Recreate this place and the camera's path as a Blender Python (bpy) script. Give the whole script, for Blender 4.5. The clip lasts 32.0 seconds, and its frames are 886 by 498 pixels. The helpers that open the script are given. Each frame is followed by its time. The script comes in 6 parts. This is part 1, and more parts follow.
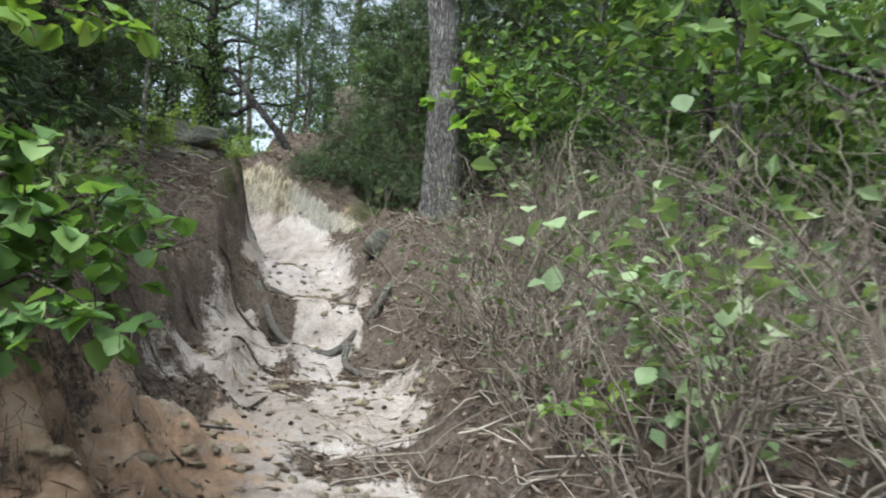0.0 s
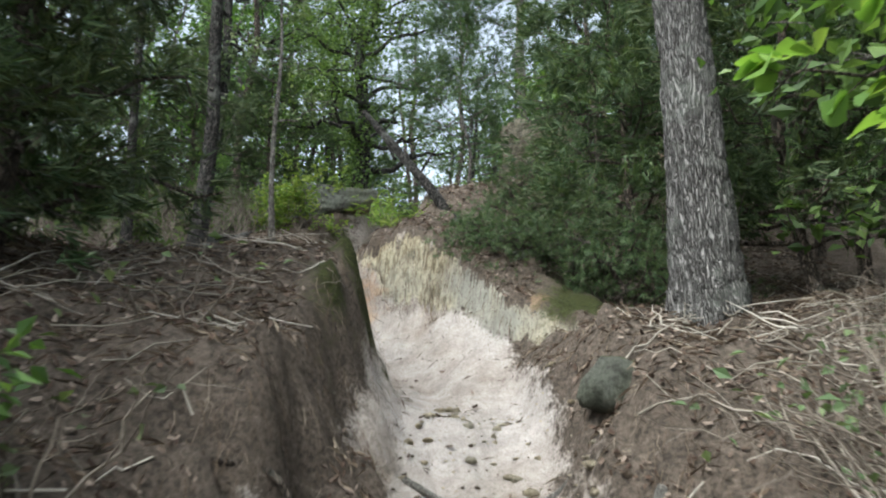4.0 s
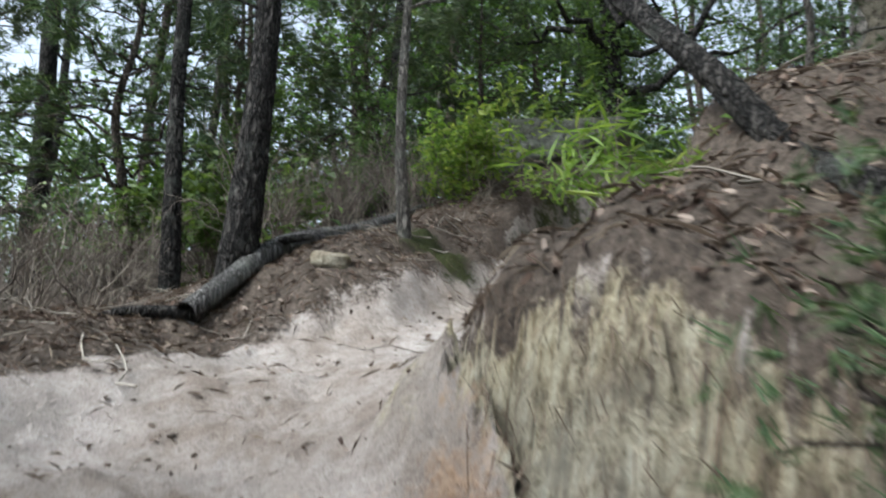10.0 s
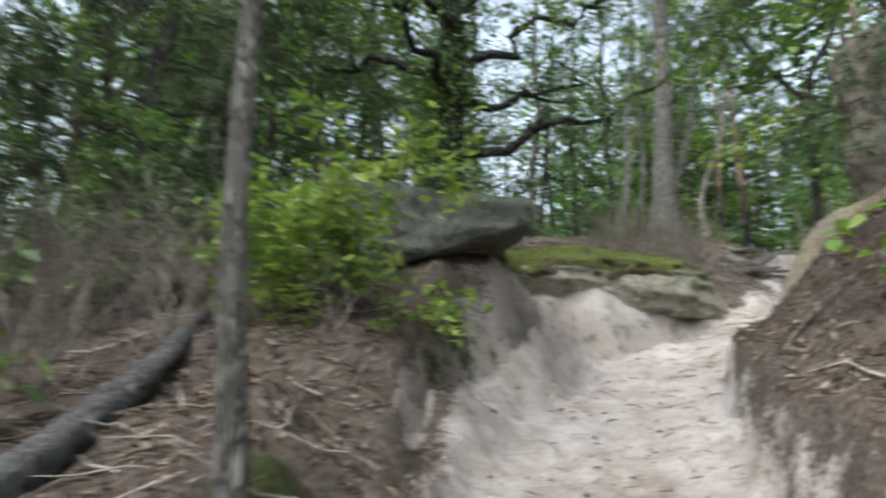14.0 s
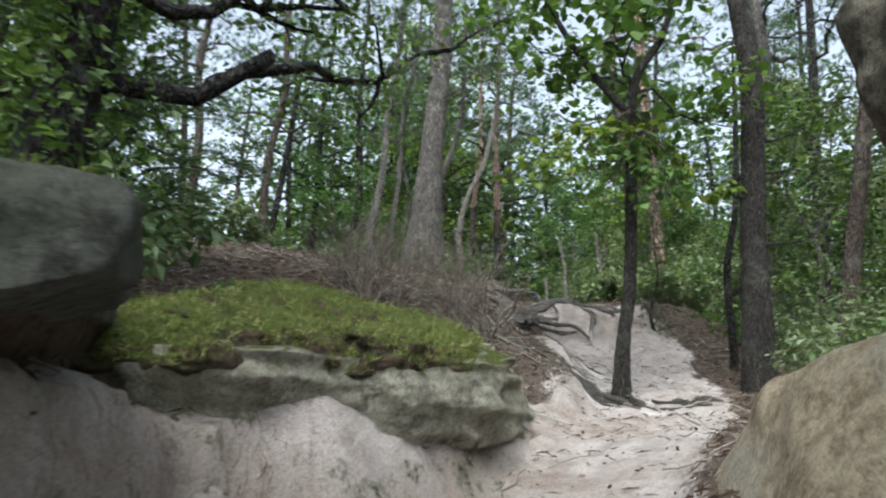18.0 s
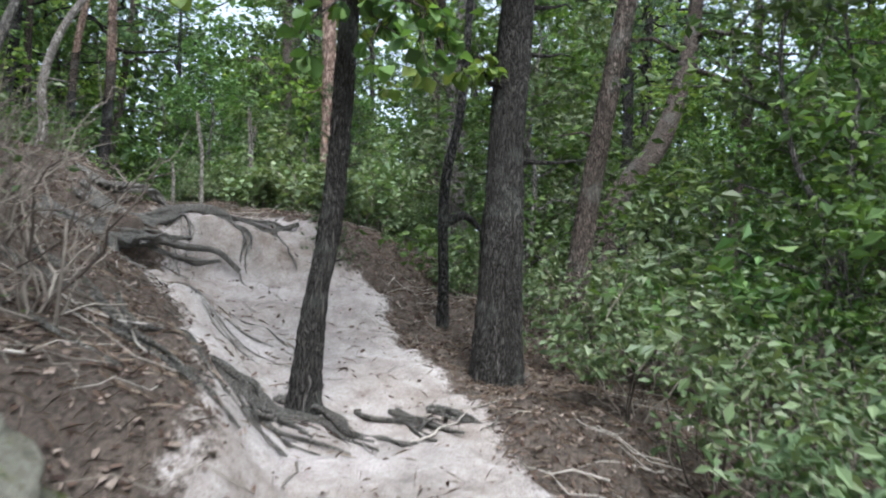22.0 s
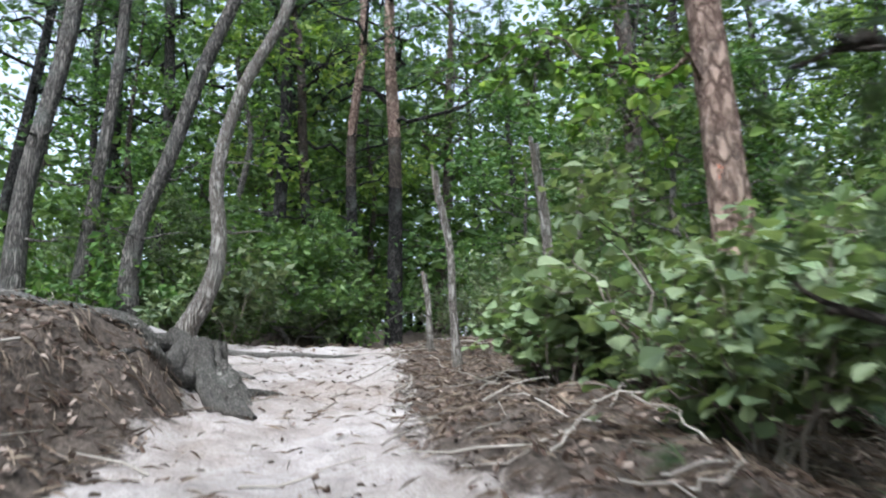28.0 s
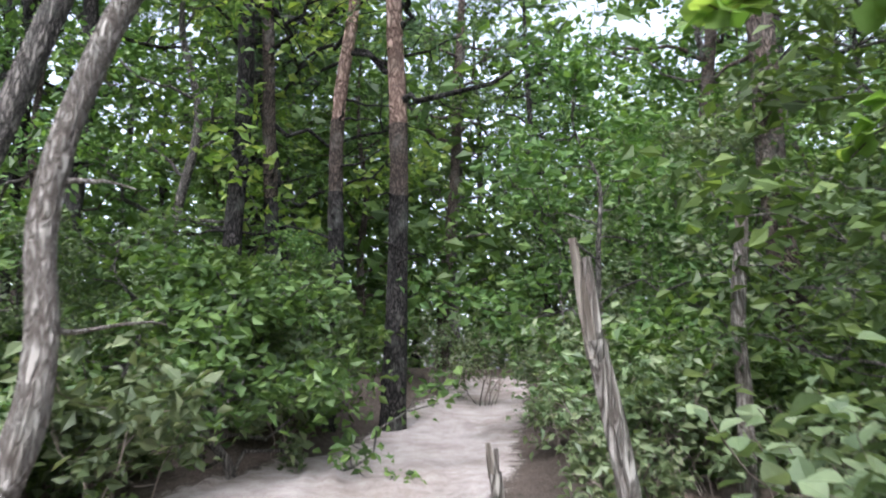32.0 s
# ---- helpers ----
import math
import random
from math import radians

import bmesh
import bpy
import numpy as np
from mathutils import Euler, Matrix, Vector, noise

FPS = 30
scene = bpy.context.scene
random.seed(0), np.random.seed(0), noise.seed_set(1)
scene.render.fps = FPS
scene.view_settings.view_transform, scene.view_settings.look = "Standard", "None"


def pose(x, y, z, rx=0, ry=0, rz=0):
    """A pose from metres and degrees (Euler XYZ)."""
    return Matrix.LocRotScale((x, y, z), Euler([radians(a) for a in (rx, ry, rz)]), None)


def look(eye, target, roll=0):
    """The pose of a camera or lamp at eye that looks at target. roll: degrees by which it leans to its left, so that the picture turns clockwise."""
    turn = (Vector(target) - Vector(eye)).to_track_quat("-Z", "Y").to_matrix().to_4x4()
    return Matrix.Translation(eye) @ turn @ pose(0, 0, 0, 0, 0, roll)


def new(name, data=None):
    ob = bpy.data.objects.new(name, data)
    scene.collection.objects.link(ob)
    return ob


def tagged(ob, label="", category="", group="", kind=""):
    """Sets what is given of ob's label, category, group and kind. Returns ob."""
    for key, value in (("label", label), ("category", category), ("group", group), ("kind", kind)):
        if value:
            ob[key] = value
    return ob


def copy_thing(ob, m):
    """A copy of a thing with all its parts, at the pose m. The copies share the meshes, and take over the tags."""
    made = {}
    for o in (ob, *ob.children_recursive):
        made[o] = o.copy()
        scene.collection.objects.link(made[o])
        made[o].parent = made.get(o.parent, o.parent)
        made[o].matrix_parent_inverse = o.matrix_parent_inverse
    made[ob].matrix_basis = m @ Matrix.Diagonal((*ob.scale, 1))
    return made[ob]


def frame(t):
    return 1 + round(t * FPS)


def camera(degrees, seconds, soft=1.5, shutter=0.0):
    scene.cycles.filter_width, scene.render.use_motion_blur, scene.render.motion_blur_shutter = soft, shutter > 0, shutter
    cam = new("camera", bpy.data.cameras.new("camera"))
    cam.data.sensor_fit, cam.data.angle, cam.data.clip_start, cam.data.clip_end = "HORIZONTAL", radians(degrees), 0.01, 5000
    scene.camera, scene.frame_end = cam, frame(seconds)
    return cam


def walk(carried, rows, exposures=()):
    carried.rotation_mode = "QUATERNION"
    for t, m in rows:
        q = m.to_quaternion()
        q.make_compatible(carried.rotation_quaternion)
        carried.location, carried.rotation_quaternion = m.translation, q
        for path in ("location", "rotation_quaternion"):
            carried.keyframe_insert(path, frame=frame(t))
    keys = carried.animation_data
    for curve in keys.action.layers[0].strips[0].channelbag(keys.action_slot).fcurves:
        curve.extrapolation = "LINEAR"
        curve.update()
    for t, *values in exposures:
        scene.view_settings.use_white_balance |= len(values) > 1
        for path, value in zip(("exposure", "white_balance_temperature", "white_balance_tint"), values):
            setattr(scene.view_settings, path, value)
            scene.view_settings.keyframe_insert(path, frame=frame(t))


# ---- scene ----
cam = camera(63.1, 32.0, soft=2.0, shutter=0.5)
EXPOSURES = [(0.0, 1.45, 6000, 2), (4.0, 1.5, 6100, 1), (7.5, 1.55, 6000, 3), (10.0, 1.3, 5900, 3), (13.0, 1.68, 6000, 4), (15.5, 1.5, 6000, 3), (18.0, 1.42, 5950, 4), (20.0, 1.45, 5700, 6), (22.0, 1.58, 5700, 7), (24.0, 1.78, 5900, 5), (27.0, 1.68, 5600, 6), (30.0, 1.75, 5750, 9), (32.0, 2.05, 5850, 14)]
PATH = [
    (0.0, pose(-0.036, 0.255, 1.958, 101.81, -0.69, 0.33)),
    (0.5, pose(-0.024, 0.599, 2.087, 101.57, -0.53, 2.78)),
    (1.0, pose(-0.053, 1.045, 2.327, 101.27, -0.46, 5.39)),
    (1.5, pose(-0.171, 1.420, 2.554, 102.14, -0.30, 7.41)),
    (2.0, pose(-0.216, 1.824, 2.659, 102.45, -0.23, 10.22)),
    (2.5, pose(-0.267, 2.331, 2.753, 102.61, -0.18, 12.45)),
    (3.0, pose(-0.254, 2.753, 2.893, 102.95, 0.07, 14.15)),
    (3.5, pose(-0.401, 3.166, 3.133, 104.31, 0.34, 15.52)),
    (4.0, pose(-0.608, 3.649, 3.268, 105.12, 0.69, 15.14)),
    (4.5, pose(-0.733, 4.262, 3.378, 106.06, 0.83, 12.83)),
    (6.5, pose(-0.910, 6.121, 3.803, 101.72, 0.72, 10.72)),
    (7.0, pose(-1.084, 6.503, 3.939, 98.86, -0.49, 12.54)),
    (7.5, pose(-1.152, 6.830, 4.113, 95.45, -1.92, 15.48)),
    (8.0, pose(-1.235, 7.262, 4.294, 99.21, -2.05, 21.39)),
    (8.5, pose(-1.347, 7.723, 4.455, 100.78, -1.76, 27.84)),
    (9.0, pose(-1.558, 8.135, 4.648, 101.17, -0.95, 33.70)),
    (9.5, pose(-1.859, 8.482, 4.873, 100.07, -0.69, 35.60)),
    (10.0, pose(-2.109, 8.871, 5.077, 100.70, -0.70, 37.84)),
    (10.5, pose(-2.477, 9.158, 5.323, 102.53, 0.23, 41.18)),
    (11.0, pose(-2.784, 9.461, 5.496, 104.61, 0.97, 44.68)),
    (11.5, pose(-3.216, 9.646, 5.658, 106.65, 1.27, 48.53)),
    (12.0, pose(-3.576, 9.875, 5.766, 106.50, 1.97, 47.49)),
    (12.5, pose(-3.949, 10.094, 5.995, 107.13, 2.87, 45.02)),
    (13.0, pose(-4.269, 10.380, 6.138, 106.30, 1.23, 36.70)),
    (13.5, pose(-4.502, 10.697, 6.314, 105.08, 3.80, 31.57)),
    (14.0, pose(-4.556, 11.089, 6.460, 103.79, -0.29, 16.19)),
    (14.5, pose(-4.482, 11.559, 6.630, 102.21, 2.59, 6.95)),
    (15.0, pose(-4.473, 11.987, 6.780, 102.59, -1.01, -0.06)),
    (15.5, pose(-4.400, 12.471, 6.938, 100.09, -1.59, -2.37)),
    (17.5, pose(-4.806, 14.465, 7.587, 103.03, -1.91, -3.29)),
    (18.0, pose(-4.852, 14.992, 7.721, 104.10, -1.83, -5.36)),
    (18.5, pose(-4.845, 15.449, 7.842, 103.78, -2.20, -10.41)),
    (19.0, pose(-4.837, 15.916, 7.972, 102.09, -0.32, -13.74)),
    (19.5, pose(-4.776, 16.335, 8.053, 100.36, -0.03, -19.55)),
    (20.0, pose(-4.626, 16.767, 8.153, 99.87, -0.57, -23.24)),
    (20.5, pose(-4.543, 17.249, 8.277, 99.37, -0.79, -26.19)),
    (21.0, pose(-4.378, 17.694, 8.381, 97.81, -0.65, -29.07)),
    (21.5, pose(-4.290, 18.191, 8.518, 96.18, -1.03, -32.03)),
    (22.0, pose(-4.065, 18.573, 8.672, 95.84, -1.76, -34.62)),
    (22.5, pose(-3.792, 19.004, 8.861, 96.63, -2.07, -34.82)),
    (23.0, pose(-3.514, 19.408, 8.999, 97.57, -1.81, -33.96)),
    (23.5, pose(-3.210, 19.806, 9.181, 99.53, -1.18, -31.77)),
    (24.0, pose(-2.955, 20.255, 9.356, 101.00, -0.75, -30.17)),
    (24.5, pose(-2.662, 20.705, 9.450, 101.82, -0.13, -28.43)),
    (26.5, pose(-1.507, 22.834, 9.709, 102.30, 0.79, -15.06)),
    (27.0, pose(-1.372, 23.589, 9.806, 102.00, 0.94, -10.56)),
    (27.5, pose(-1.278, 24.203, 9.967, 101.53, 0.96, -7.27)),
    (28.0, pose(-1.311, 24.814, 10.183, 101.38, 0.87, -4.19)),
    (28.5, pose(-1.354, 25.287, 10.419, 101.11, 0.51, -2.97)),
    (29.0, pose(-1.426, 25.838, 10.583, 100.52, 0.64, -2.81)),
    (29.5, pose(-1.600, 26.299, 10.742, 98.95, 0.84, -4.12)),
    (30.0, pose(-1.801, 26.725, 10.920, 97.63, 0.95, -5.51)),
    (30.5, pose(-1.906, 27.004, 11.119, 96.32, 0.45, -7.26)),
    (31.0, pose(-1.821, 27.344, 11.371, 97.03, 0.37, -7.79)),
    (31.5, pose(-1.683, 27.849, 11.525, 98.25, 0.56, -6.89)),
    (32.0, pose(-1.478, 28.430, 11.605, 99.74, 0.02, -5.43)),
]
walk(cam, PATH, EXPOSURES)

# ---- light ----
world = bpy.data.worlds.new("sky")
world.use_nodes = True
scene.world = world
wn = world.node_tree.nodes
sky = wn.new("ShaderNodeTexSky")
sky.sky_type = "NISHITA"
sky.sun_disc = False
sky.sun_elevation = radians(52)
sky.sun_rotation = radians(200)
sky.air_density, sky.dust_density, sky.ozone_density = 1.0, 4.0, 1.0
pale = wn.new("ShaderNodeHueSaturation")
pale.inputs["Saturation"].default_value = 0.4
world.node_tree.links.new(sky.outputs[0], pale.inputs["Color"])
world.node_tree.links.new(pale.outputs[0], wn["Background"].inputs[0])
wn["Background"].inputs[1].default_value = 0.15
sun_data = bpy.data.lights.new("sun", "SUN")
sun_data.energy, sun_data.angle, sun_data.color = 1.5, radians(25), (1.0, 0.97, 0.92)
sun = new("sun", sun_data)
sun.matrix_world = look((0, 0, 30), (30 / math.tan(radians(52)) * 0.34, 30 / math.tan(radians(52)) * 0.94, 0))


# ---- noise ----
def hash3(ix, iy, iz):
    n = (ix.astype(np.int64) * 374761393 + iy.astype(np.int64) * 668265263 + iz.astype(np.int64) * 2147483647) & 0xFFFFFFFF
    n = ((n ^ (n >> 13)) * 1274126177) & 0xFFFFFFFF
    n = ((n ^ (n >> 16)) * 2246822519) & 0xFFFFFFFF
    return ((n ^ (n >> 15)) & 0xFFFFFF) / float(0xFFFFFF) * 2 - 1


def vnoise(x, y, z=None):
    """Smooth value noise, -1 to 1."""
    x, y = np.asarray(x, float), np.asarray(y, float)
    z = np.zeros_like(x) if z is None else np.asarray(z, float)
    i, j, k = np.floor(x), np.floor(y), np.floor(z)
    u, v, w = x - i, y - j, z - k
    u, v, w = u * u * (3 - 2 * u), v * v * (3 - 2 * v), w * w * (3 - 2 * w)
    out = 0
    for a in (0, 1):
        for b in (0, 1):
            for c in (0, 1):
                out = out + hash3(i + a, j + b, k + c) * (u if a else 1 - u) * (v if b else 1 - v) * (w if c else 1 - w)
    return out


def fbm(x, y, z=None, octaves=4):
    out, amp, f = 0, 0.5, 1.0
    for o in range(octaves):
        out = out + amp * vnoise(np.asarray(x) * f + 17 * o, np.asarray(y) * f + 31 * o, None if z is None else np.asarray(z) * f + 7 * o)
        amp, f = amp * 0.5, f * 2.03
    return out


def step01(a, b, x):
    t = np.clip((np.asarray(x, float) - a) / (b - a), 0, 1)
    return t * t * (3 - 2 * t)


# ---- materials ----
def shader(name):
    m = bpy.data.materials.new(name)
    m.use_nodes = True
    nt = m.node_tree
    return m, nt, nt.nodes["Principled BSDF"]


def nd(nt, kind, **props):
    n = nt.nodes.new(kind)
    for k, v in props.items():
        n.inputs[k].default_value = v
    return n


def coords(nt, scale=(1, 1, 1), world_space=False):
    tc = nt.nodes.new("ShaderNodeTexCoord")
    mp = nt.nodes.new("ShaderNodeMapping")
    mp.inputs["Scale"].default_value = scale
    if world_space:
        geo = nt.nodes.new("ShaderNodeNewGeometry")
        nt.links.new(geo.outputs["Position"], mp.inputs[0])
    else:
        nt.links.new(tc.outputs["Object"], mp.inputs[0])
    return mp.outputs[0]


def noise_tex(nt, vec, scale, detail=6, rough=0.6):
    n = nd(nt, "ShaderNodeTexNoise", Scale=scale, Detail=detail, Roughness=rough)
    nt.links.new(vec, n.inputs["Vector"])
    return n.outputs["Fac"]


def noise_colour(nt, vec, scale):
    n = nd(nt, "ShaderNodeTexNoise", Scale=scale, Detail=4.0)
    nt.links.new(vec, n.inputs["Vector"])
    return n.outputs["Color"]


def ramp(nt, fac, *stops):
    r = nt.nodes.new("ShaderNodeValToRGB")
    els = r.color_ramp.elements
    while len(els) < len(stops):
        els.new(0.5)
    for e, (p, c) in zip(els, stops):
        e.position, e.color = p, (*c, 1) if len(c) == 3 else c
    nt.links.new(fac, r.inputs[0])
    return r.outputs[0]


def mix(nt, fac, a, b, mode="MIX"):
    m = nt.nodes.new("ShaderNodeMix")
    m.data_type, m.blend_type = "RGBA", mode
    for sock, v in ((m.inputs[0], fac), (m.inputs[6], a), (m.inputs[7], b)):
        if isinstance(v, (int, float)):
            sock.default_value = v
        elif isinstance(v, tuple):
            sock.default_value = (*v, 1)
        else:
            nt.links.new(v, sock)
    return m.outputs[2]


def bumped(nt, bsdf, height, strength=0.5, distance=0.02):
    b = nd(nt, "ShaderNodeBump", Strength=strength, Distance=distance)
    nt.links.new(height, b.inputs["Height"])
    nt.links.new(b.outputs[0], bsdf.inputs["Normal"])


def attribute(nt, name):
    a = nt.nodes.new("ShaderNodeAttribute")
    a.attribute_name = name
    return a.outputs["Fac"]


def maths(nt, op, a, b=0.0):
    m = nt.nodes.new("ShaderNodeMath")
    m.operation = op
    for sock, v in ((m.inputs[0], a), (m.inputs[1], b)):
        if isinstance(v, (int, float)):
            sock.default_value = v
        else:
            nt.links.new(v, sock)
    return m.outputs[0]


def ground_material():
    m, nt, b = shader("trail_ground")
    p = coords(nt, world_space=True)
    flat = coords(nt, (1, 1, 0.3), world_space=True)
    big, mid, fine = noise_tex(nt, p, 0.9, 5), noise_tex(nt, p, 5, 8, 0.65), noise_tex(nt, p, 38, 6, 0.7)
    streak = noise_tex(nt, flat, 24, 8, 0.7)
    sand = ramp(nt, mid, (0.3, (0.13, 0.106, 0.088)), (0.43, (0.3, 0.258, 0.228)), (0.54, (0.46, 0.415, 0.39)), (0.72, (0.6, 0.565, 0.555)))
    sand = mix(nt, 0.75, sand, ramp(nt, fine, (0.36, (0.42, 0.38, 0.34)), (0.54, (1, 0.98, 0.96))), "MULTIPLY")
    sand = mix(nt, 0.5, sand, ramp(nt, big, (0.35, (0.3, 0.245, 0.21)), (0.65, (0.56, 0.52, 0.505))))
    grit = noise_tex(nt, p, 120, 4, 0.75)
    sand = mix(nt, 0.7, sand, ramp(nt, grit, (0.36, (0.4, 0.36, 0.32)), (0.5, (1, 1, 1))), "MULTIPLY")
    pits = nt.nodes.new("ShaderNodeTexVoronoi")
    pits.inputs["Scale"].default_value = 34
    nt.links.new(mix(nt, 0.12, coords(nt, (1, 1, 0.5), world_space=True), noise_colour(nt, p, 14)), pits.inputs["Vector"])
    cliff = ramp(nt, streak, (0.32, (0.06, 0.048, 0.03)), (0.43, (0.22, 0.18, 0.115)), (0.54, (0.44, 0.385, 0.27)), (0.75, (0.54, 0.505, 0.41)))
    cliff = mix(nt, ramp(nt, big, (0.4, (0, 0, 0)), (0.62, (1, 1, 1))), cliff, mix(nt, streak, (0.1, 0.095, 0.08), (0.44, 0.42, 0.37)))
    cliff = mix(nt, 0.85, cliff, ramp(nt, pits.outputs["Distance"], (0.1, (0.3, 0.27, 0.22)), (0.34, (1, 1, 1))), "MULTIPLY")
    clay = ramp(nt, mid, (0.3, (0.1, 0.066, 0.045)), (0.52, (0.3, 0.2, 0.135)), (0.7, (0.42, 0.32, 0.24)))
    litter = ramp(nt, mid, (0.3, (0.02, 0.016, 0.013)), (0.5, (0.07, 0.055, 0.044)), (0.72, (0.17, 0.136, 0.11)))
    litter = mix(nt, 0.6, litter, ramp(nt, fine, (0.35, (0.03, 0.025, 0.021)), (0.65, (0.2, 0.158, 0.13))))
    moss = ramp(nt, fine, (0.3, (0.012, 0.015, 0.006)), (0.7, (0.065, 0.072, 0.024)))
    wob = maths(nt, "MULTIPLY", maths(nt, "SUBTRACT", mid, 0.5), 1.3)
    wob2 = maths(nt, "ADD", wob, maths(nt, "MULTIPLY", maths(nt, "SUBTRACT", fine, 0.5), 0.7))

    def mask(name, lo=0.38, hi=0.62):
        return ramp(nt, maths(nt, "ADD", attribute(nt, name), wob2), (lo, (0, 0, 0)), (hi, (1, 1, 1)))

    col = mix(nt, mask("sand"), litter, sand)
    col = mix(nt, mask("cliff"), col, cliff)
    col = mix(nt, mask("clay"), col, clay)
    col = mix(nt, mask("moss"), col, moss)
    nt.links.new(col, b.inputs["Base Color"])
    b.inputs["Roughness"].default_value = 0.93
    b.inputs["Specular IOR Level"].default_value = 0.15
    h = maths(nt, "ADD", maths(nt, "MULTIPLY", mid, 0.7), maths(nt, "ADD", maths(nt, "MULTIPLY", fine, 0.35), maths(nt, "MULTIPLY", streak, 0.18)))
    bumped(nt, b, maths(nt, "ADD", h, maths(nt, "MULTIPLY", grit, 0.12)), 1.0, 0.07)
    return m


def bark_material(name, dark, light, tint, lichen=0.3, stretch=0.22, scale=22):
    m, nt, b = shader(name)
    v = coords(nt, (1, 1, stretch))
    vor = nt.nodes.new("ShaderNodeTexVoronoi")
    vor.feature, vor.inputs["Scale"].default_value = "DISTANCE_TO_EDGE", scale
    warp = nd(nt, "ShaderNodeTexNoise", Scale=9.0, Detail=5.0)
    nt.links.new(v, warp.inputs["Vector"])
    nt.links.new(mix(nt, 0.18, v, warp.outputs["Color"]), vor.inputs["Vector"])
    fine = noise_tex(nt, v, 60, 6, 0.7)
    big = noise_tex(nt, coords(nt), 3.5, 5)
    plates = ramp(nt, maths(nt, "ADD", vor.outputs["Distance"], maths(nt, "MULTIPLY", maths(nt, "SUBTRACT", fine, 0.5), 0.3)), (0.0, (0, 0, 0)), (0.3, (1, 1, 1)))
    col = mix(nt, plates, dark, mix(nt, fine, light, tint))
    col = mix(nt, ramp(nt, big, (0.52, (0, 0, 0)), (0.75, (lichen, lichen, lichen))), col, (0.33, 0.35, 0.31))
    nt.links.new(col, b.inputs["Base Color"])
    b.inputs["Roughness"].default_value = 0.92
    b.inputs["Specular IOR Level"].default_value = 0.15
    bumped(nt, b, maths(nt, "ADD", plates, maths(nt, "MULTIPLY", fine, 0.5)), 1.0, 0.03)
    return m


def leaf_material(name, a, b_col, c, gloss=0.35, see=0.4):
    m, nt, b = shader(name)
    geo = nt.nodes.new("ShaderNodeNewGeometry")
    info = nt.nodes.new("ShaderNodeObjectInfo")
    col = ramp(nt, geo.outputs["Random Per Island"], (0.0, a), (0.55, b_col), (1.0, c))
    hue = nd(nt, "ShaderNodeHueSaturation", Saturation=0.9)
    nt.links.new(maths(nt, "ADD", 0.485, maths(nt, "MULTIPLY", info.outputs["Random"], 0.03)), hue.inputs["Hue"])
    nt.links.new(maths(nt, "ADD", 1.12, maths(nt, "MULTIPLY", info.outputs["Random"], 0.45)), hue.inputs["Value"])
    nt.links.new(col, hue.inputs["Color"])
    veins = noise_tex(nt, coords(nt), 25, 3)
    out = mix(nt, 0.25, hue.outputs[0], ramp(nt, veins, (0.3, (0.3, 0.3, 0.3)), (0.7, (1, 1, 1))), "MULTIPLY")
    nt.links.new(out, b.inputs["Base Color"])
    b.inputs["Roughness"].default_value = 0.5
    b.inputs["Specular IOR Level"].default_value = gloss
    tr = nt.nodes.new("ShaderNodeBsdfTranslucent")
    nt.links.new(mix(nt, 1.0, out, (0.95, 1.0, 0.45), "MULTIPLY"), tr.inputs[0])
    ms = nt.nodes.new("ShaderNodeMixShader")
    ms.inputs[0].default_value = see
    nt.links.new(b.outputs[0], ms.inputs[1])
    nt.links.new(tr.outputs[0], ms.inputs[2])
    nt.links.new(ms.outputs[0], nt.nodes["Material Output"].inputs[0])
    return m


def dry_material(name, a, b_col, c):
    m, nt, b = shader(name)
    geo = nt.nodes.new("ShaderNodeNewGeometry")
    col = ramp(nt, geo.outputs["Random Per Island"], (0.0, a), (0.5, b_col), (1.0, c))
    col = mix(nt, 0.4, col, ramp(nt, noise_tex(nt, coords(nt), 30, 4), (0.3, (0.4, 0.4, 0.4)), (0.7, (1, 1, 1))), "MULTIPLY")
    nt.links.new(col, b.inputs["Base Color"])
    b.inputs["Roughness"].default_value = 0.85
    b.inputs["Specular IOR Level"].default_value = 0.2
    return m


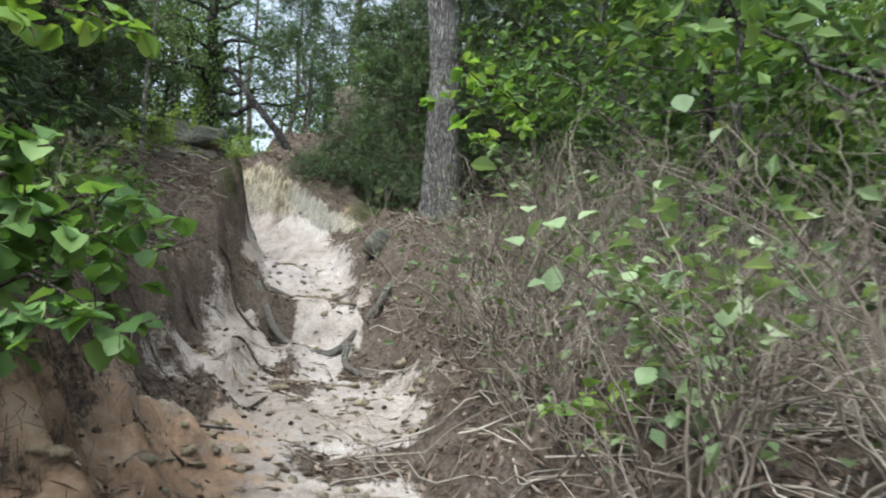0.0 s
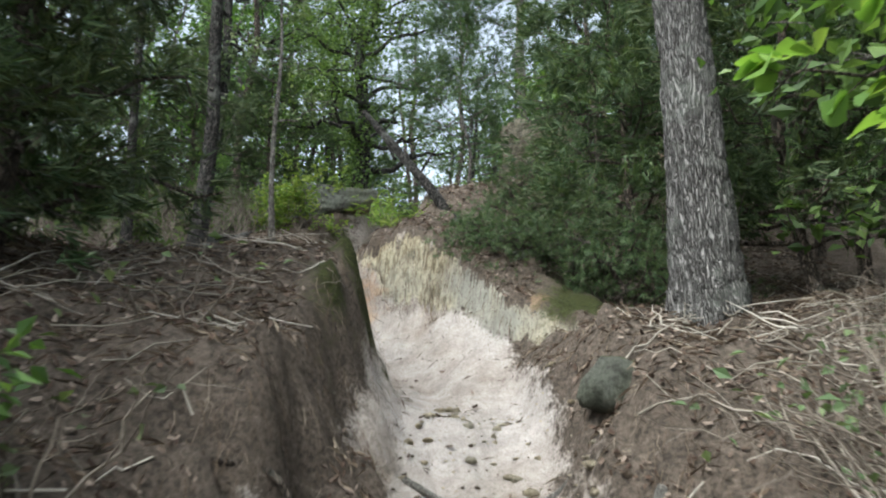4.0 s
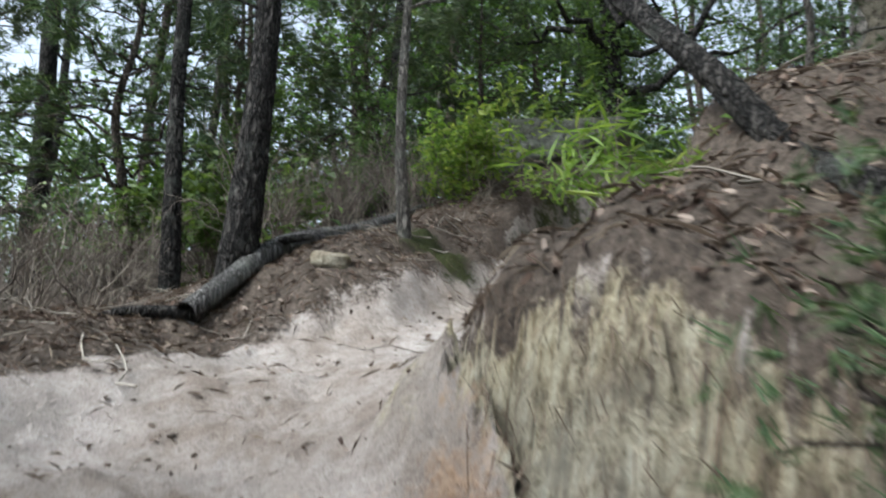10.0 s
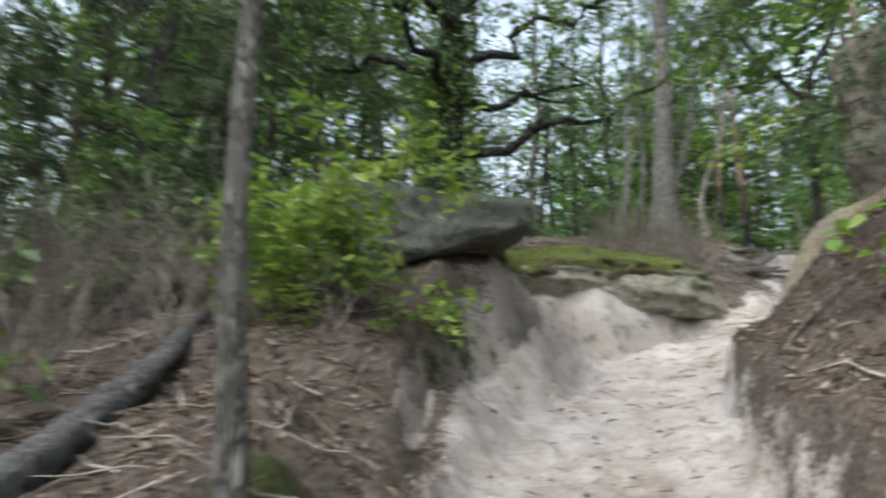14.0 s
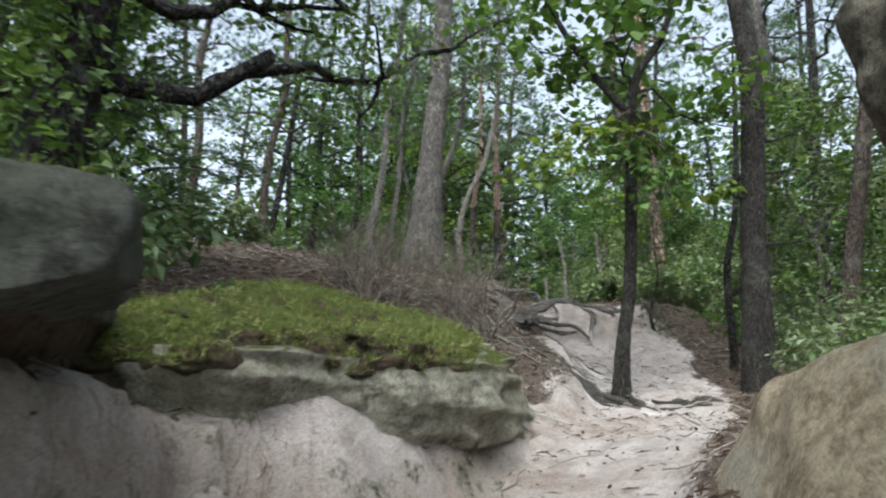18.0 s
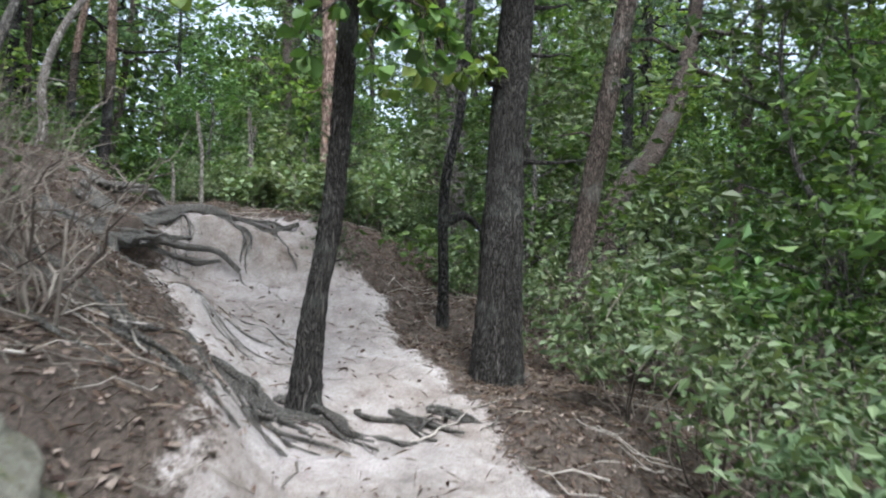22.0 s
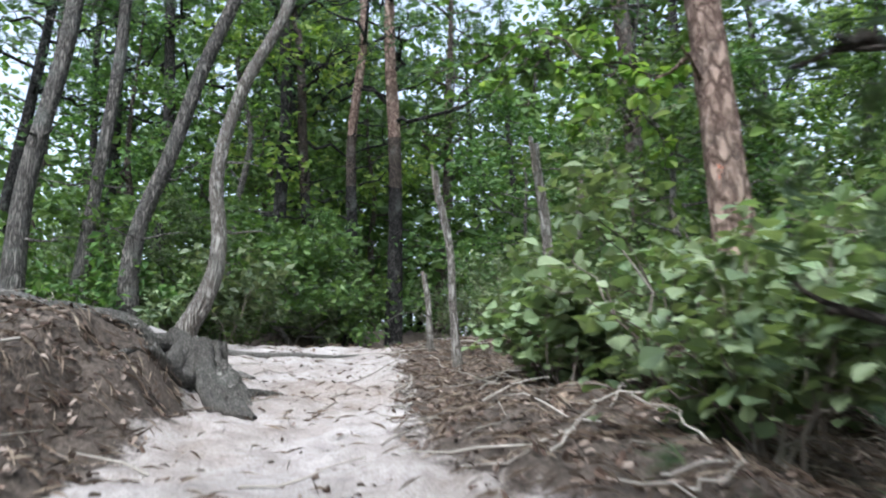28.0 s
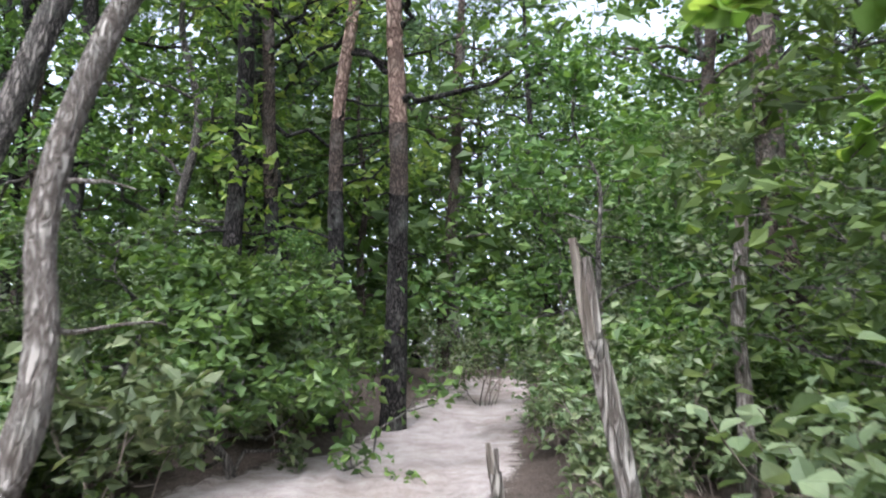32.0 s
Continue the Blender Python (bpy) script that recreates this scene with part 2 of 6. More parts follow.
def rock_material(name, dark, light, stain, mossy):
    m, nt, b = shader(name)
    p = coords(nt)
    big, mid, fine = noise_tex(nt, p, 1.6, 5), noise_tex(nt, p, 11, 8, 0.72), noise_tex(nt, p, 48, 6, 0.78)
    col = ramp(nt, mid, (0.38, dark), (0.53, light), (0.72, tuple(min(1, 1.25 * c) for c in light)))
    col = mix(nt, ramp(nt, big, (0.45, (0, 0, 0)), (0.65, (0.7, 0.7, 0.7))), col, stain)
    col = mix(nt, 0.65, col, ramp(nt, fine, (0.36, (0.35, 0.34, 0.32)), (0.56, (1, 1, 1))), "MULTIPLY")
    if mossy:
        geo = nt.nodes.new("ShaderNodeNewGeometry")
        sep = nt.nodes.new("ShaderNodeSeparateXYZ")
        nt.links.new(geo.outputs["Normal"], sep.inputs[0])
        up = maths(nt, "ADD", sep.outputs["Z"], maths(nt, "MULTIPLY", maths(nt, "SUBTRACT", mid, 0.5), 1.6))
        up = maths(nt, "ADD", up, maths(nt, "MULTIPLY", maths(nt, "SUBTRACT", big, 0.5), 1.2))
        green = ramp(nt, fine, (0.3, (0.03, 0.04, 0.01)), (0.7, (0.14, 0.165, 0.03)))
        col = mix(nt, ramp(nt, up, (mossy, (0, 0, 0)), (mossy + 0.2, (1, 1, 1))), col, green)
    nt.links.new(col, b.inputs["Base Color"])
    b.inputs["Roughness"].default_value = 0.92
    b.inputs["Specular IOR Level"].default_value = 0.2
    bumped(nt, b, maths(nt, "ADD", mid, maths(nt, "MULTIPLY", fine, 0.6)), 1.0, 0.08)
    return m


GROUND = ground_material()
BARK_OAK = bark_material("furrowed_bark", (0.04, 0.037, 0.035), (0.19, 0.178, 0.172), (0.36, 0.345, 0.34), 0.5, 0.12, 52)
BARK_PINE = bark_material("pine_bark", (0.008, 0.0075, 0.0075), (0.042, 0.038, 0.035), (0.1, 0.09, 0.083), 0.3, 0.3, 30)
BARK_BROWN = bark_material("brown_bark", (0.03, 0.024, 0.02), (0.12, 0.092, 0.075), (0.2, 0.16, 0.135), 0.3, 0.25, 46)
BARK_RED = bark_material("red_pine_bark", (0.11, 0.07, 0.055), (0.3, 0.2, 0.155), (0.38, 0.29, 0.24), 0.15, 0.4, 16)
BARK_GREY = bark_material("grey_bark", (0.05, 0.046, 0.042), (0.2, 0.18, 0.16), (0.28, 0.255, 0.23), 0.4, 0.16, 46)
BARK_PALE = bark_material("pale_flaking_bark", (0.12, 0.1, 0.085), (0.3, 0.275, 0.24), (0.4, 0.375, 0.34), 0.4, 0.16, 40)
BARK_DARK = bark_material("dark_oak_bark", (0.018, 0.016, 0.014), (0.065, 0.058, 0.052), (0.11, 0.1, 0.09), 0.25, 0.17, 60)
DEADWOOD = bark_material("dead_wood", (0.12, 0.1, 0.08), (0.34, 0.3, 0.25), (0.45, 0.4, 0.34), 0.2, 0.08, 30)
ROOT = bark_material("root_bark", (0.16, 0.15, 0.135), (0.3, 0.28, 0.255), (0.39, 0.365, 0.335), 0.3, 0.6, 80)
ROOT_DARK = bark_material("weathered_root_bark", (0.085, 0.078, 0.068), (0.22, 0.2, 0.178), (0.31, 0.29, 0.262), 0.3, 0.6, 80)
TWIG = dry_material("dry_twig", (0.07, 0.055, 0.045), (0.17, 0.14, 0.115), (0.3, 0.26, 0.22))
STICK = dry_material("dead_stick", (0.14, 0.12, 0.1), (0.3, 0.265, 0.225), (0.46, 0.42, 0.37))
LEAF_OAK = leaf_material("oak_leaf", (0.035, 0.07, 0.015), (0.075, 0.14, 0.03), (0.14, 0.22, 0.05), 0.4, 0.45)
LEAF_BRIGHT = leaf_material("bright_leaf", (0.09, 0.17, 0.025), (0.16, 0.26, 0.04), (0.26, 0.33, 0.07), 0.3, 0.5)
LEAF_DULL = leaf_material("undergrowth_leaf", (0.05, 0.08, 0.03), (0.095, 0.14, 0.055), (0.17, 0.21, 0.1), 0.45, 0.35)
LEAF_SAGE = leaf_material("pale_bush_leaf", (0.1, 0.15, 0.07), (0.16, 0.22, 0.1), (0.23, 0.29, 0.15), 0.45, 0.4)
NEEDLE = leaf_material("pine_needle", (0.03, 0.06, 0.025), (0.06, 0.105, 0.045), (0.1, 0.15, 0.06), 0.25, 0.25)
CEDAR = leaf_material("cedar_spray", (0.028, 0.05, 0.022), (0.058, 0.092, 0.04), (0.11, 0.14, 0.065), 0.2, 0.3)
DRY_LEAF = dry_material("fallen_leaf", (0.035, 0.022, 0.017), (0.1, 0.065, 0.048), (0.3, 0.24, 0.2))
STRAW = dry_material("pine_straw", (0.06, 0.042, 0.03), (0.14, 0.1, 0.072), (0.27, 0.22, 0.17))
GRASS = leaf_material("ledge_grass", (0.05, 0.075, 0.012), (0.12, 0.15, 0.025), (0.26, 0.22, 0.1), 0.2, 0.35)
ROCK_SLAB = rock_material("lichen_rock", (0.06, 0.062, 0.052), (0.17, 0.175, 0.15), (0.11, 0.12, 0.085), 0.8)
ROCK_MOSS = rock_material("pale_mossy_rock", (0.2, 0.19, 0.145), (0.46, 0.44, 0.355), (0.33, 0.32, 0.235), 0.72)
MOSS_CAP = rock_material("moss_and_earth", (0.045, 0.034, 0.022), (0.15, 0.115, 0.075), (0.08, 0.078, 0.03), 0.5)
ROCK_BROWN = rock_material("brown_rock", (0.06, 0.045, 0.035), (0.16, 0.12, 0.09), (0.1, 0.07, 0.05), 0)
ROCK_MOTTLED = rock_material("mottled_rock", (0.09, 0.08, 0.062), (0.25, 0.225, 0.175), (0.15, 0.1, 0.07), 0)
ROCK_TAN = rock_material("tan_rock", (0.28, 0.22, 0.14), (0.5, 0.42, 0.3), (0.42, 0.4, 0.34), 0)
PAINT, nt_, b_ = shader("red_paint")
nt_.links.new(ramp(nt_, noise_tex(nt_, coords(nt_), 40, 5), (0.4, (0.3, 0.19, 0.14)), (0.6, (0.55, 0.17, 0.1))), b_.inputs["Base Color"])
b_.inputs["Roughness"].default_value = 0.8

# ---- plan of the ground: the trail's line, and the banks on both sides ----
# Stations of the trail: x, y, z of its floor.
LINE_LOWER = [(-0.1, -4, -0.6), (-0.05, 0.2, 0.45), (-0.45, 2.6, 1.25), (-0.75, 4.3, 1.76), (-1, 5.95, 2.14), (-1.12, 6.45, 2.5), (-1.35, 7.4, 2.89), (-1.6, 8.3, 3.4), (-2.2, 9.05, 3.68), (-2.85, 9.5, 3.96)]
LINE_MIDDLE = [(-3.6, 9.95, 4.47), (-4.25, 10.45, 4.78), (-4.6, 11.2, 5.12), (-4.55, 12.5, 5.47), (-4.75, 14.4, 5.91), (-4.85, 16, 6.48), (-4.65, 17.3, 6.72), (-4.1, 18.8, 7.32), (-3.35, 20, 7.71), (-2.6, 21, 7.85)]
LINE_UPPER = [(-1.75, 22.8, 8.13), (-1.4, 24.5, 8.62), (-1.2, 25.2, 8.98), (-1.3, 26.2, 9.66), (-1.6, 27.4, 9.91), (-1.6, 28.6, 10.09), (-1.7, 30.2, 10.31), (-1.45, 32.5, 10.71), (-0.5, 36, 10.86), (0.9, 42, 11.51)]
# Banks, one row a station: half width of the floor, run and rise of the foot, run and rise of the wall, slope beyond.
LEFT_LOWER = [(0.5, 0.4, 0.3, 0.5, 0.6, 0.2), (0.45, 0.4, 0.35, 0.4, 0.6, 0.25), (0.45, 0.4, 0.35, 0.4, 0.6, 0.28), (0.45, 0.4, 0.24, 0.39, 0.65, 0.3), (0.38, 0.37, 0.19, 0.38, 0.6, 0.27), (0.37, 0.34, 0.4, 0.39, 0.81, 0.25), (0.49, 0.26, 0.3, 0.32, 0.73, 0.21), (0.48, 0.14, 0.24, 0.27, 0.91, 0.19), (0.35, 0.14, 0.19, 0.28, 0.76, 0.04), (0.55, 0.15, 0.08, 0.25, 0.17, -0)]
LEFT_MIDDLE = [(0.9, 0.8, 0.14, 0.6, 0.13, 0.18), (0.72, 0.7, 0.22, 0.5, 0.15, 0.1), (0.6, 0.66, 0.16, 0.53, 0.18, 0), (0.43, 0.38, 0.42, 0.48, 0.25, -0.09), (0.56, 0.39, 0.33, 0.57, 0.4, -0.09), (0.54, 0.36, 0.21, 0.43, 0.6, 0.03), (0.59, 0.36, 0.71, 0.54, 0.55, 0.15), (0.79, 0.45, -0.01, 0.45, 0.58, 0.24), (0.67, 0.38, 0.24, 0.6, 0.45, 0.27), (0.31, 0.49, 0.44, 0.82, 0.19, 0.3)]
LEFT_UPPER = [(0.48, 0.77, 0.41, 0.78, 0.36, 0.25), (0.53, 0.77, 0.35, 0.8, 0.36, 0.25), (0.73, 0.82, 0.13, 0.82, 0.24, 0.25), (0.85, 0.47, -0.24, 0.43, -0.09, 0.21), (0.79, 0.18, 0.09, 0.22, 0.25, 0.13), (0.71, 0.22, 0.31, 0.32, 0.22, 0.08), (1.17, 0.57, 0.42, 0.59, 0.2, 0.03), (1.3, 0.63, 0.04, 0.61, -0.19, 0.02), (1.2, 0.4, -0.11, 0.59, 0.44, 0.04), (0.34, 0.59, 0.1, 0.6, 0.11, 0)]
RIGHT_LOWER = [(0.5, 0.5, 0.2, 0.6, 0.2, -0.05), (0.5, 0.5, 0.25, 0.6, 0.2, -0.05), (0.45, 0.45, 0.3, 0.6, 0.2, 0), (0.45, 0.45, 0.3, 0.6, 0.3, 0.05), (0.38, 0.4, 0.3, 0.5, 0.35, 0.08), (0.35, 0.4, 0.3, 0.4, 0.4, 0.1), (0.3, 0.25, 0.42, 0.35, 0.39, 0.1), (0.27, 0.24, 0.41, 0.4, 0.31, 0.13), (0.45, 0.35, 0.31, 0.4, 0.17, 0.2), (0.5, 0.4, 0.16, 0.4, 0.16, 0.2)]
RIGHT_MIDDLE = [(0.43, 0.23, 0.72, 0.41, 0.18, 0.25), (0.33, 0.26, 0.31, 0.4, 0.37, 0.21), (0.47, 0.4, 0.3, 0.4, 0.4, 0.2), (0.55, 0.3, 0.4, 0.7, 0.55, 0.15), (0.66, 0.17, 0.69, 1.23, 0.71, 0.1), (0.69, 0.09, 0.53, 1.18, 0.93, 0.1), (0.59, 0.29, 0.4, 0.9, 0.7, 0.05), (0.6, 0.5, 0.3, 0.6, 0.35, -0.1), (0.6, 0.5, 0.01, 0.6, -0.1, -0.25), (0.62, 0.5, -0, 0.6, -0.15, -0.28)]
RIGHT_UPPER = [(0.71, 0.51, 0.04, 0.6, -0.01, -0.22), (0.56, 0.5, -0.18, 0.6, 0.03, -0.22), (0.6, 0.5, -0.03, 0.6, 0.03, -0.2), (0.38, 0.39, 0.19, 0.6, 0.02, -0.2), (0.41, 0.4, 0.1, 0.6, 0.01, -0.15), (0.53, 0.43, 0.09, 0.6, 0, -0.12), (0.6, 0.5, 0.06, 0.6, 0.05, -0.06), (0.61, 0.5, 0.05, 0.6, 0.05, -0.03), (0.35, 0.4, 0.05, 0.6, 0.05, 0), (0.35, 0.6, 0.05, 0.6, 0.05, 0)]
# how bare of litter the bank is at each station
BARE_LEFT = [0.55, 0.62, 0.7, 0.74, 0.72, 0.68, 0.64, 0.68, 0.75, 0.9, 0.9, 0.7, 0.52, 0.48, 0.55, 0.72, 0.85, 0.9, 0.62, 0.55, 0.55, 0.7, 0.6, 0.45, 0.3, 0.3, 0.75, 0.75, 0.6, 0.1]
BARE_RIGHT = [0.35, 0.3, 0.3, 0.35, 0.3, 0.3, 0.3, 0.3, 0.45, 1, 1, 0.9, 0.5, 0.45, 0.5, 0.55, 0.6, 0.5, 0.3, 0.2, 0.15, 0.25, 0.55, 0.5, 0.35, 0.3, 0.25, 0.2, 0.1, 0.1]
BARE = np.array([BARE_LEFT, BARE_RIGHT])
LINE = np.array(LINE_LOWER + LINE_MIDDLE + LINE_UPPER)
BANKS = np.array([LEFT_LOWER + LEFT_MIDDLE + LEFT_UPPER, RIGHT_LOWER + RIGHT_MIDDLE + RIGHT_UPPER])


# The cliff at the bend, from its corner down the gully: x, y of the face, z of its foot and of its lip, slope on top.
CLIFF = np.array([(-4.3, 11.6, 5.2, 5.25, 0.2), (-3.75, 10.95, 4.95, 5.22, 0.6), (-3.24, 10.46, 4.66, 5.3, 0.95), (-2.85, 10.31, 4.6, 5.38, 0.7), (-2.42, 10.14, 4.5, 5.2, 0.65), (-2.1, 9.84, 4.42, 4.84, 0.6),
                  (-1.76, 9.38, 4.12, 4.5, 0.55), (-1.3, 9.14, 3.98, 4.3, 0.4), (-0.85, 8.88, 3.85, 4.06, 0.25), (-0.3, 8.6, 3.75, 3.8, 0.1)])


# The sandy wall under the mossy ledge, the same way.
LEDGE_WALL = np.array([(-6.4, 17.2, 7.15, 7.45, 0.3), (-5.5, 18.1, 7.05, 7.72, 0.3), (-4.88, 18.42, 7.08, 7.78, 0.3), (-4.25, 19.1, 7.28, 7.72, 0.2), (-3.8, 19.85, 7.55, 7.82, 0.2), (-3.45, 20.8, 7.85, 7.95, 0.1)])


# The bank below the tilted slab, the same way.
SLAB_BANK = np.array([(-5.75, 14.6, 6.3, 6.55, 0.2), (-5.82, 15.5, 6.42, 7.2, 0.5), (-5.8, 16.1, 6.58, 7.62, 0.25), (-5.62, 16.7, 6.85, 7.82, 0.1), (-5.56, 17.3, 7.05, 7.85, 0.1), (-5.5, 18.0, 7.1, 7.72, 0.2)])


def bank_face(rows, x, y, h, detail, thick=0.11, worn=1.0):
    """Raises the ground to a steep face: its new height, how far a place is bare face, talus below it, and ground behind it."""
    d2 = np.full_like(x, 1e9)
    side, foot, lip, rise = (np.zeros_like(x) for _ in range(4))
    last = len(rows) - 2
    ends = np.zeros_like(x)
    for n in range(len(rows) - 1):
        a, b = rows[n], rows[n + 1]
        run = b[:2] - a[:2]
        raw = ((x - a[0]) * run[0] + (y - a[1]) * run[1]) / (run @ run)
        u = np.clip(raw, 0, 1)
        px, py = x - a[0] - u * run[0], y - a[1] - u * run[1]
        near = px * px + py * py < d2
        d2 = np.where(near, px * px + py * py, d2)
        side = np.where(near, np.sign(run[0] * py - run[1] * px), side)
        past_end = np.maximum(-raw if n == 0 else 0, raw - 1 if n == last else 0) * np.hypot(*run)
        ends = np.where(near, np.maximum(past_end, 0), ends)
        for arr, k in ((foot, 2), (lip, 3), (rise, 4)):
            arr[near] = (a[k] + (b[k] - a[k]) * u)[near]
    s = side * np.sqrt(d2)
    if detail:
        s = s + 0.05 * min(1, 0.15 + 0.85 * worn) * vnoise(x * 4.5, y * 4.5) + worn * (0.03 * vnoise(x * 12, y * 12) + 0.02 * vnoise(x * 23, y * 23))
    wall = step01(-0.02, thick - 0.02, s)
    built = foot + 0.95 * np.minimum(s, 0) + (lip - foot) * wall + rise * 0.5 * np.tanh(np.maximum(s - 0.05, 0) / 0.5)
    weight = step01(1.5, 0.5, s) * step01(0.7, 0.1, ends)
    tall = step01(0.1, 0.4, lip - foot) * step01(0.5, 0.1, ends)
    front = s < 0
    out = np.where(front, np.maximum(h, built * weight + h * (1 - weight)), h + (built - h) * weight)
    face = tall * step01(-0.03, 0.0, s) * step01(0.75 * thick, 0.45 * thick, s)
    talus = tall * step01(0.0, -0.05, s) * step01(-0.85, -0.5, s)
    return out, face, talus, tall * step01(0.6 * thick, 0.85 * thick, s) * step01(2.2, 1.5, s)


def terrain(x, y, detail=True):
    """Height of the ground, and how far a place is sand, cliff, clay and moss."""
    x, y = np.asarray(x, float).ravel(), np.asarray(y, float).ravel()
    warp = 0.10 * fbm(x * 1.7, y * 1.7, octaves=3)
    total = np.zeros_like(x)
    parts = [np.zeros_like(x) for _ in range(5)]
    for n in range(len(LINE) - 1):
        a, b = LINE[n], LINE[n + 1]
        run = b[:2] - a[:2]
        length = np.hypot(*run)
        ux, uy = run / length
        along = np.clip(((x - a[0]) * ux + (y - a[1]) * uy) / length, 0, 1)
        px, py = x - (a[0] + along * run[0]), y - (a[1] + along * run[1])
        dist = np.hypot(px, py)
        right = (px * uy - py * ux) > 0
        near = np.where(right, 1, 0)
        par = BANKS[near, n] * (1 - along)[:, None] + BANKS[near, n + 1] * along[:, None]
        bare = BARE[near, n] * (1 - along) + BARE[near, n + 1] * along
        off = dist + warp * np.minimum(1, dist)
        if detail:
            flute = 0.06 * vnoise(x * 5, y * 5) + 0.045 * vnoise(x * 10, y * 10)
            off = off + flute * step01(0.2, 0.6, dist) * (1 - 0.6 * step01(6.3, 7.3, y))
        w, ar, ah, wr, wh, sl = par.T
        foot = step01(0, 1, (off - w) / ar)
        wall = step01(0, 1, (off - w - ar) / wr)
        past = np.clip(off - w - ar - wr, 0, None)
        h = a[2] * (1 - along) + b[2] * along + ah * foot + wh * wall + sl * 5 * np.tanh(past / 5) - 0.04 * (1 - step01(0, 1, off / w))
        sand = 1 - step01(0, 1, (off - w * (0.55 + 0.45 * bare) - ar * 0.7 * bare - wr * 2.0 * np.clip(bare - 0.55, 0, 0.45)) / (ar * 0.6 + 0.25))
        steep = np.clip(wh / wr / 1.6, 0, 1) * bare * step01(0, 0.5, foot) * (1 - step01(0, 1, (past - 0.02) / 0.08)) * np.where(right, 1 - step01(0.72, 0.92, wall), (0.2 if n < 6 else 0.45) if n < 9 else 1)
        sand = sand * np.where(right, 1 - step01(0.55, 0.85, wall), 1)
        weight = 1.0 / (dist * dist + 0.01) ** 4
        total += weight
        for acc, v in zip(parts, (h, sand, steep, past, foot * (1 - step01(0, 0.35, past)))):
            acc += weight * v
    h, sand, cliff, past, bank = (p / total for p in parts)
    # the step of bare sand below the crest
    face = step01(-0.95, -1.35, x) * step01(-3.2, -2.7, x)
    edge = 25.52 + 0.14 * step01(-1.6, -1.9, x) + 0.35 * vnoise(x * 2.1, x * 0) * 0.5
    h = h + face * (0.48 * step01(0, 0.1, y - edge) - 0.48 * np.clip((y - 24.9) / 1.5, 0, 1))
    cliff = np.maximum(cliff, 0.2 * face * step01(-0.15, 0, y - edge) * step01(0.25, 0.12, y - edge))
    h = h + 0.22 * np.exp(-(((x + 2.4) / 1.3) ** 2 + ((y - 12.2) / 1.5) ** 2))
    h, face, talus, behind = bank_face(CLIFF, x, y, h, detail)
    cliff = np.maximum(cliff * (1 - behind), face)
    sand = np.maximum(sand * (1 - face) * (1 - behind), (0.62 - 0.25 * step01(-2.5, -2.0, x)) * talus)
    h, under, _, _ = bank_face(LEDGE_WALL, x, y, h, detail, 0.34, 0.35)
    h, steep, _, _ = bank_face(SLAB_BANK, x, y, h, detail, 0.24, 0.35)
    sand = np.maximum(sand, 0.72 * np.maximum(under, steep))
    h = h + 0.15 * fbm(x * 0.6, y * 0.6, octaves=3) * step01(0, 2, past)
    if detail:
        close = step01(9.5, 5, np.abs(x + 2.8)) * step01(-4, 0, y) * step01(40, 33, y)
        h = h + close * ( 0.05 * fbm(x * 3.1, y * 3.1) * (0.5 + step01(0, 1, past)) + (0.03 + 0.03 * step01(0, 0.3, past) * step01(9, 7, y)) * vnoise(x * 6.3, y * 6.3) * (0.6 + 0.4 * vnoise(x, y)) + 0.022 * vnoise(x * 11, y * 11))
        lumps = 0.075 * vnoise(x * 3.7 + 5, y * 3.7) + 0.06 * vnoise(x * 7.3 + 9, y * 7.3) + 0.045 * vnoise(x * 13, y * 13 + 4) + 0.02 * vnoise(x * 25, y * 25)
        h = h + bank * lumps * (0.45 + 0.55 * step01(9.2, 8.2, y)) * step01(-0.5, 1, y)
        h = h + 0.02 * vnoise(x * 16, y * 16 + 7) * step01(0.05, 0.4, past) * close
    # the drop in the floor of the gully, under a root
    lip = 6.72 + 0.12 * vnoise(x * 3.1, x * 0 + 2) - 0.25 * np.abs(x + 1.25)
    drop = step01(-2.0, -1.75, x) * step01(-0.6, -0.85, x)
    h = h + drop * (0.2 * step01(-0.05, 0.04, y - lip) * step01(0.9, 0.1, y - lip) - 0.12 * step01(-0.8, -0.1, y - lip) * step01(0.05, -0.05, y - lip))
    clay = np.exp(-(((x + 1.2) / 0.5) ** 2 + ((y - 3.2) / 1.7) ** 2)) + 0.6 * np.exp(-(((x + 3.4) / 0.55) ** 2 + ((y - 10.3) / 0.3) ** 2))
    clay = clay + 0.9 * np.exp(-(((x + 1.25) / 0.3) ** 2 + ((y - 9.35) / 0.15) ** 2))
    moss = 0.8 * np.exp(-(((x + 5.6) / 0.5) ** 2 + ((y - 13.3) / 0.4) ** 2)) + 0.7 * np.exp(-(((x + 1.0) / 0.35) ** 2 + ((y - 9.3) / 0.25) ** 2))
    moss = moss + 0.5 * np.exp(-(((x + 1.05) / 0.55) ** 2 + ((y - 9.75) / 0.5) ** 2)) + 0.7 * np.exp(-(((x + 2.3) / 0.34) ** 2 + ((y - 7.9) / 0.8) ** 2)) * (0.6 + 0.8 * vnoise(x * 5, y * 5))
    moss = moss + 0.55 * np.exp(-(((x + 6.3) / 0.4) ** 2 + ((y - 15.8) / 0.5) ** 2))
    moss = moss + 0.4 * np.maximum(under, steep)
    clay = clay + 0.2 * talus * step01(-1.9, -2.6, x)
    sand = sand - 0.95 * step01(-0.12, 0.25, fbm(x * 1.9 + 3, y * 1.5, octaves=3)) * step01(8.2, 6.8, y)
    # red needles beside the path on the crest
    needles = step01(-1.55, -1.0, x) * step01(27.0, 28.2, y) * step01(35, 32, y)
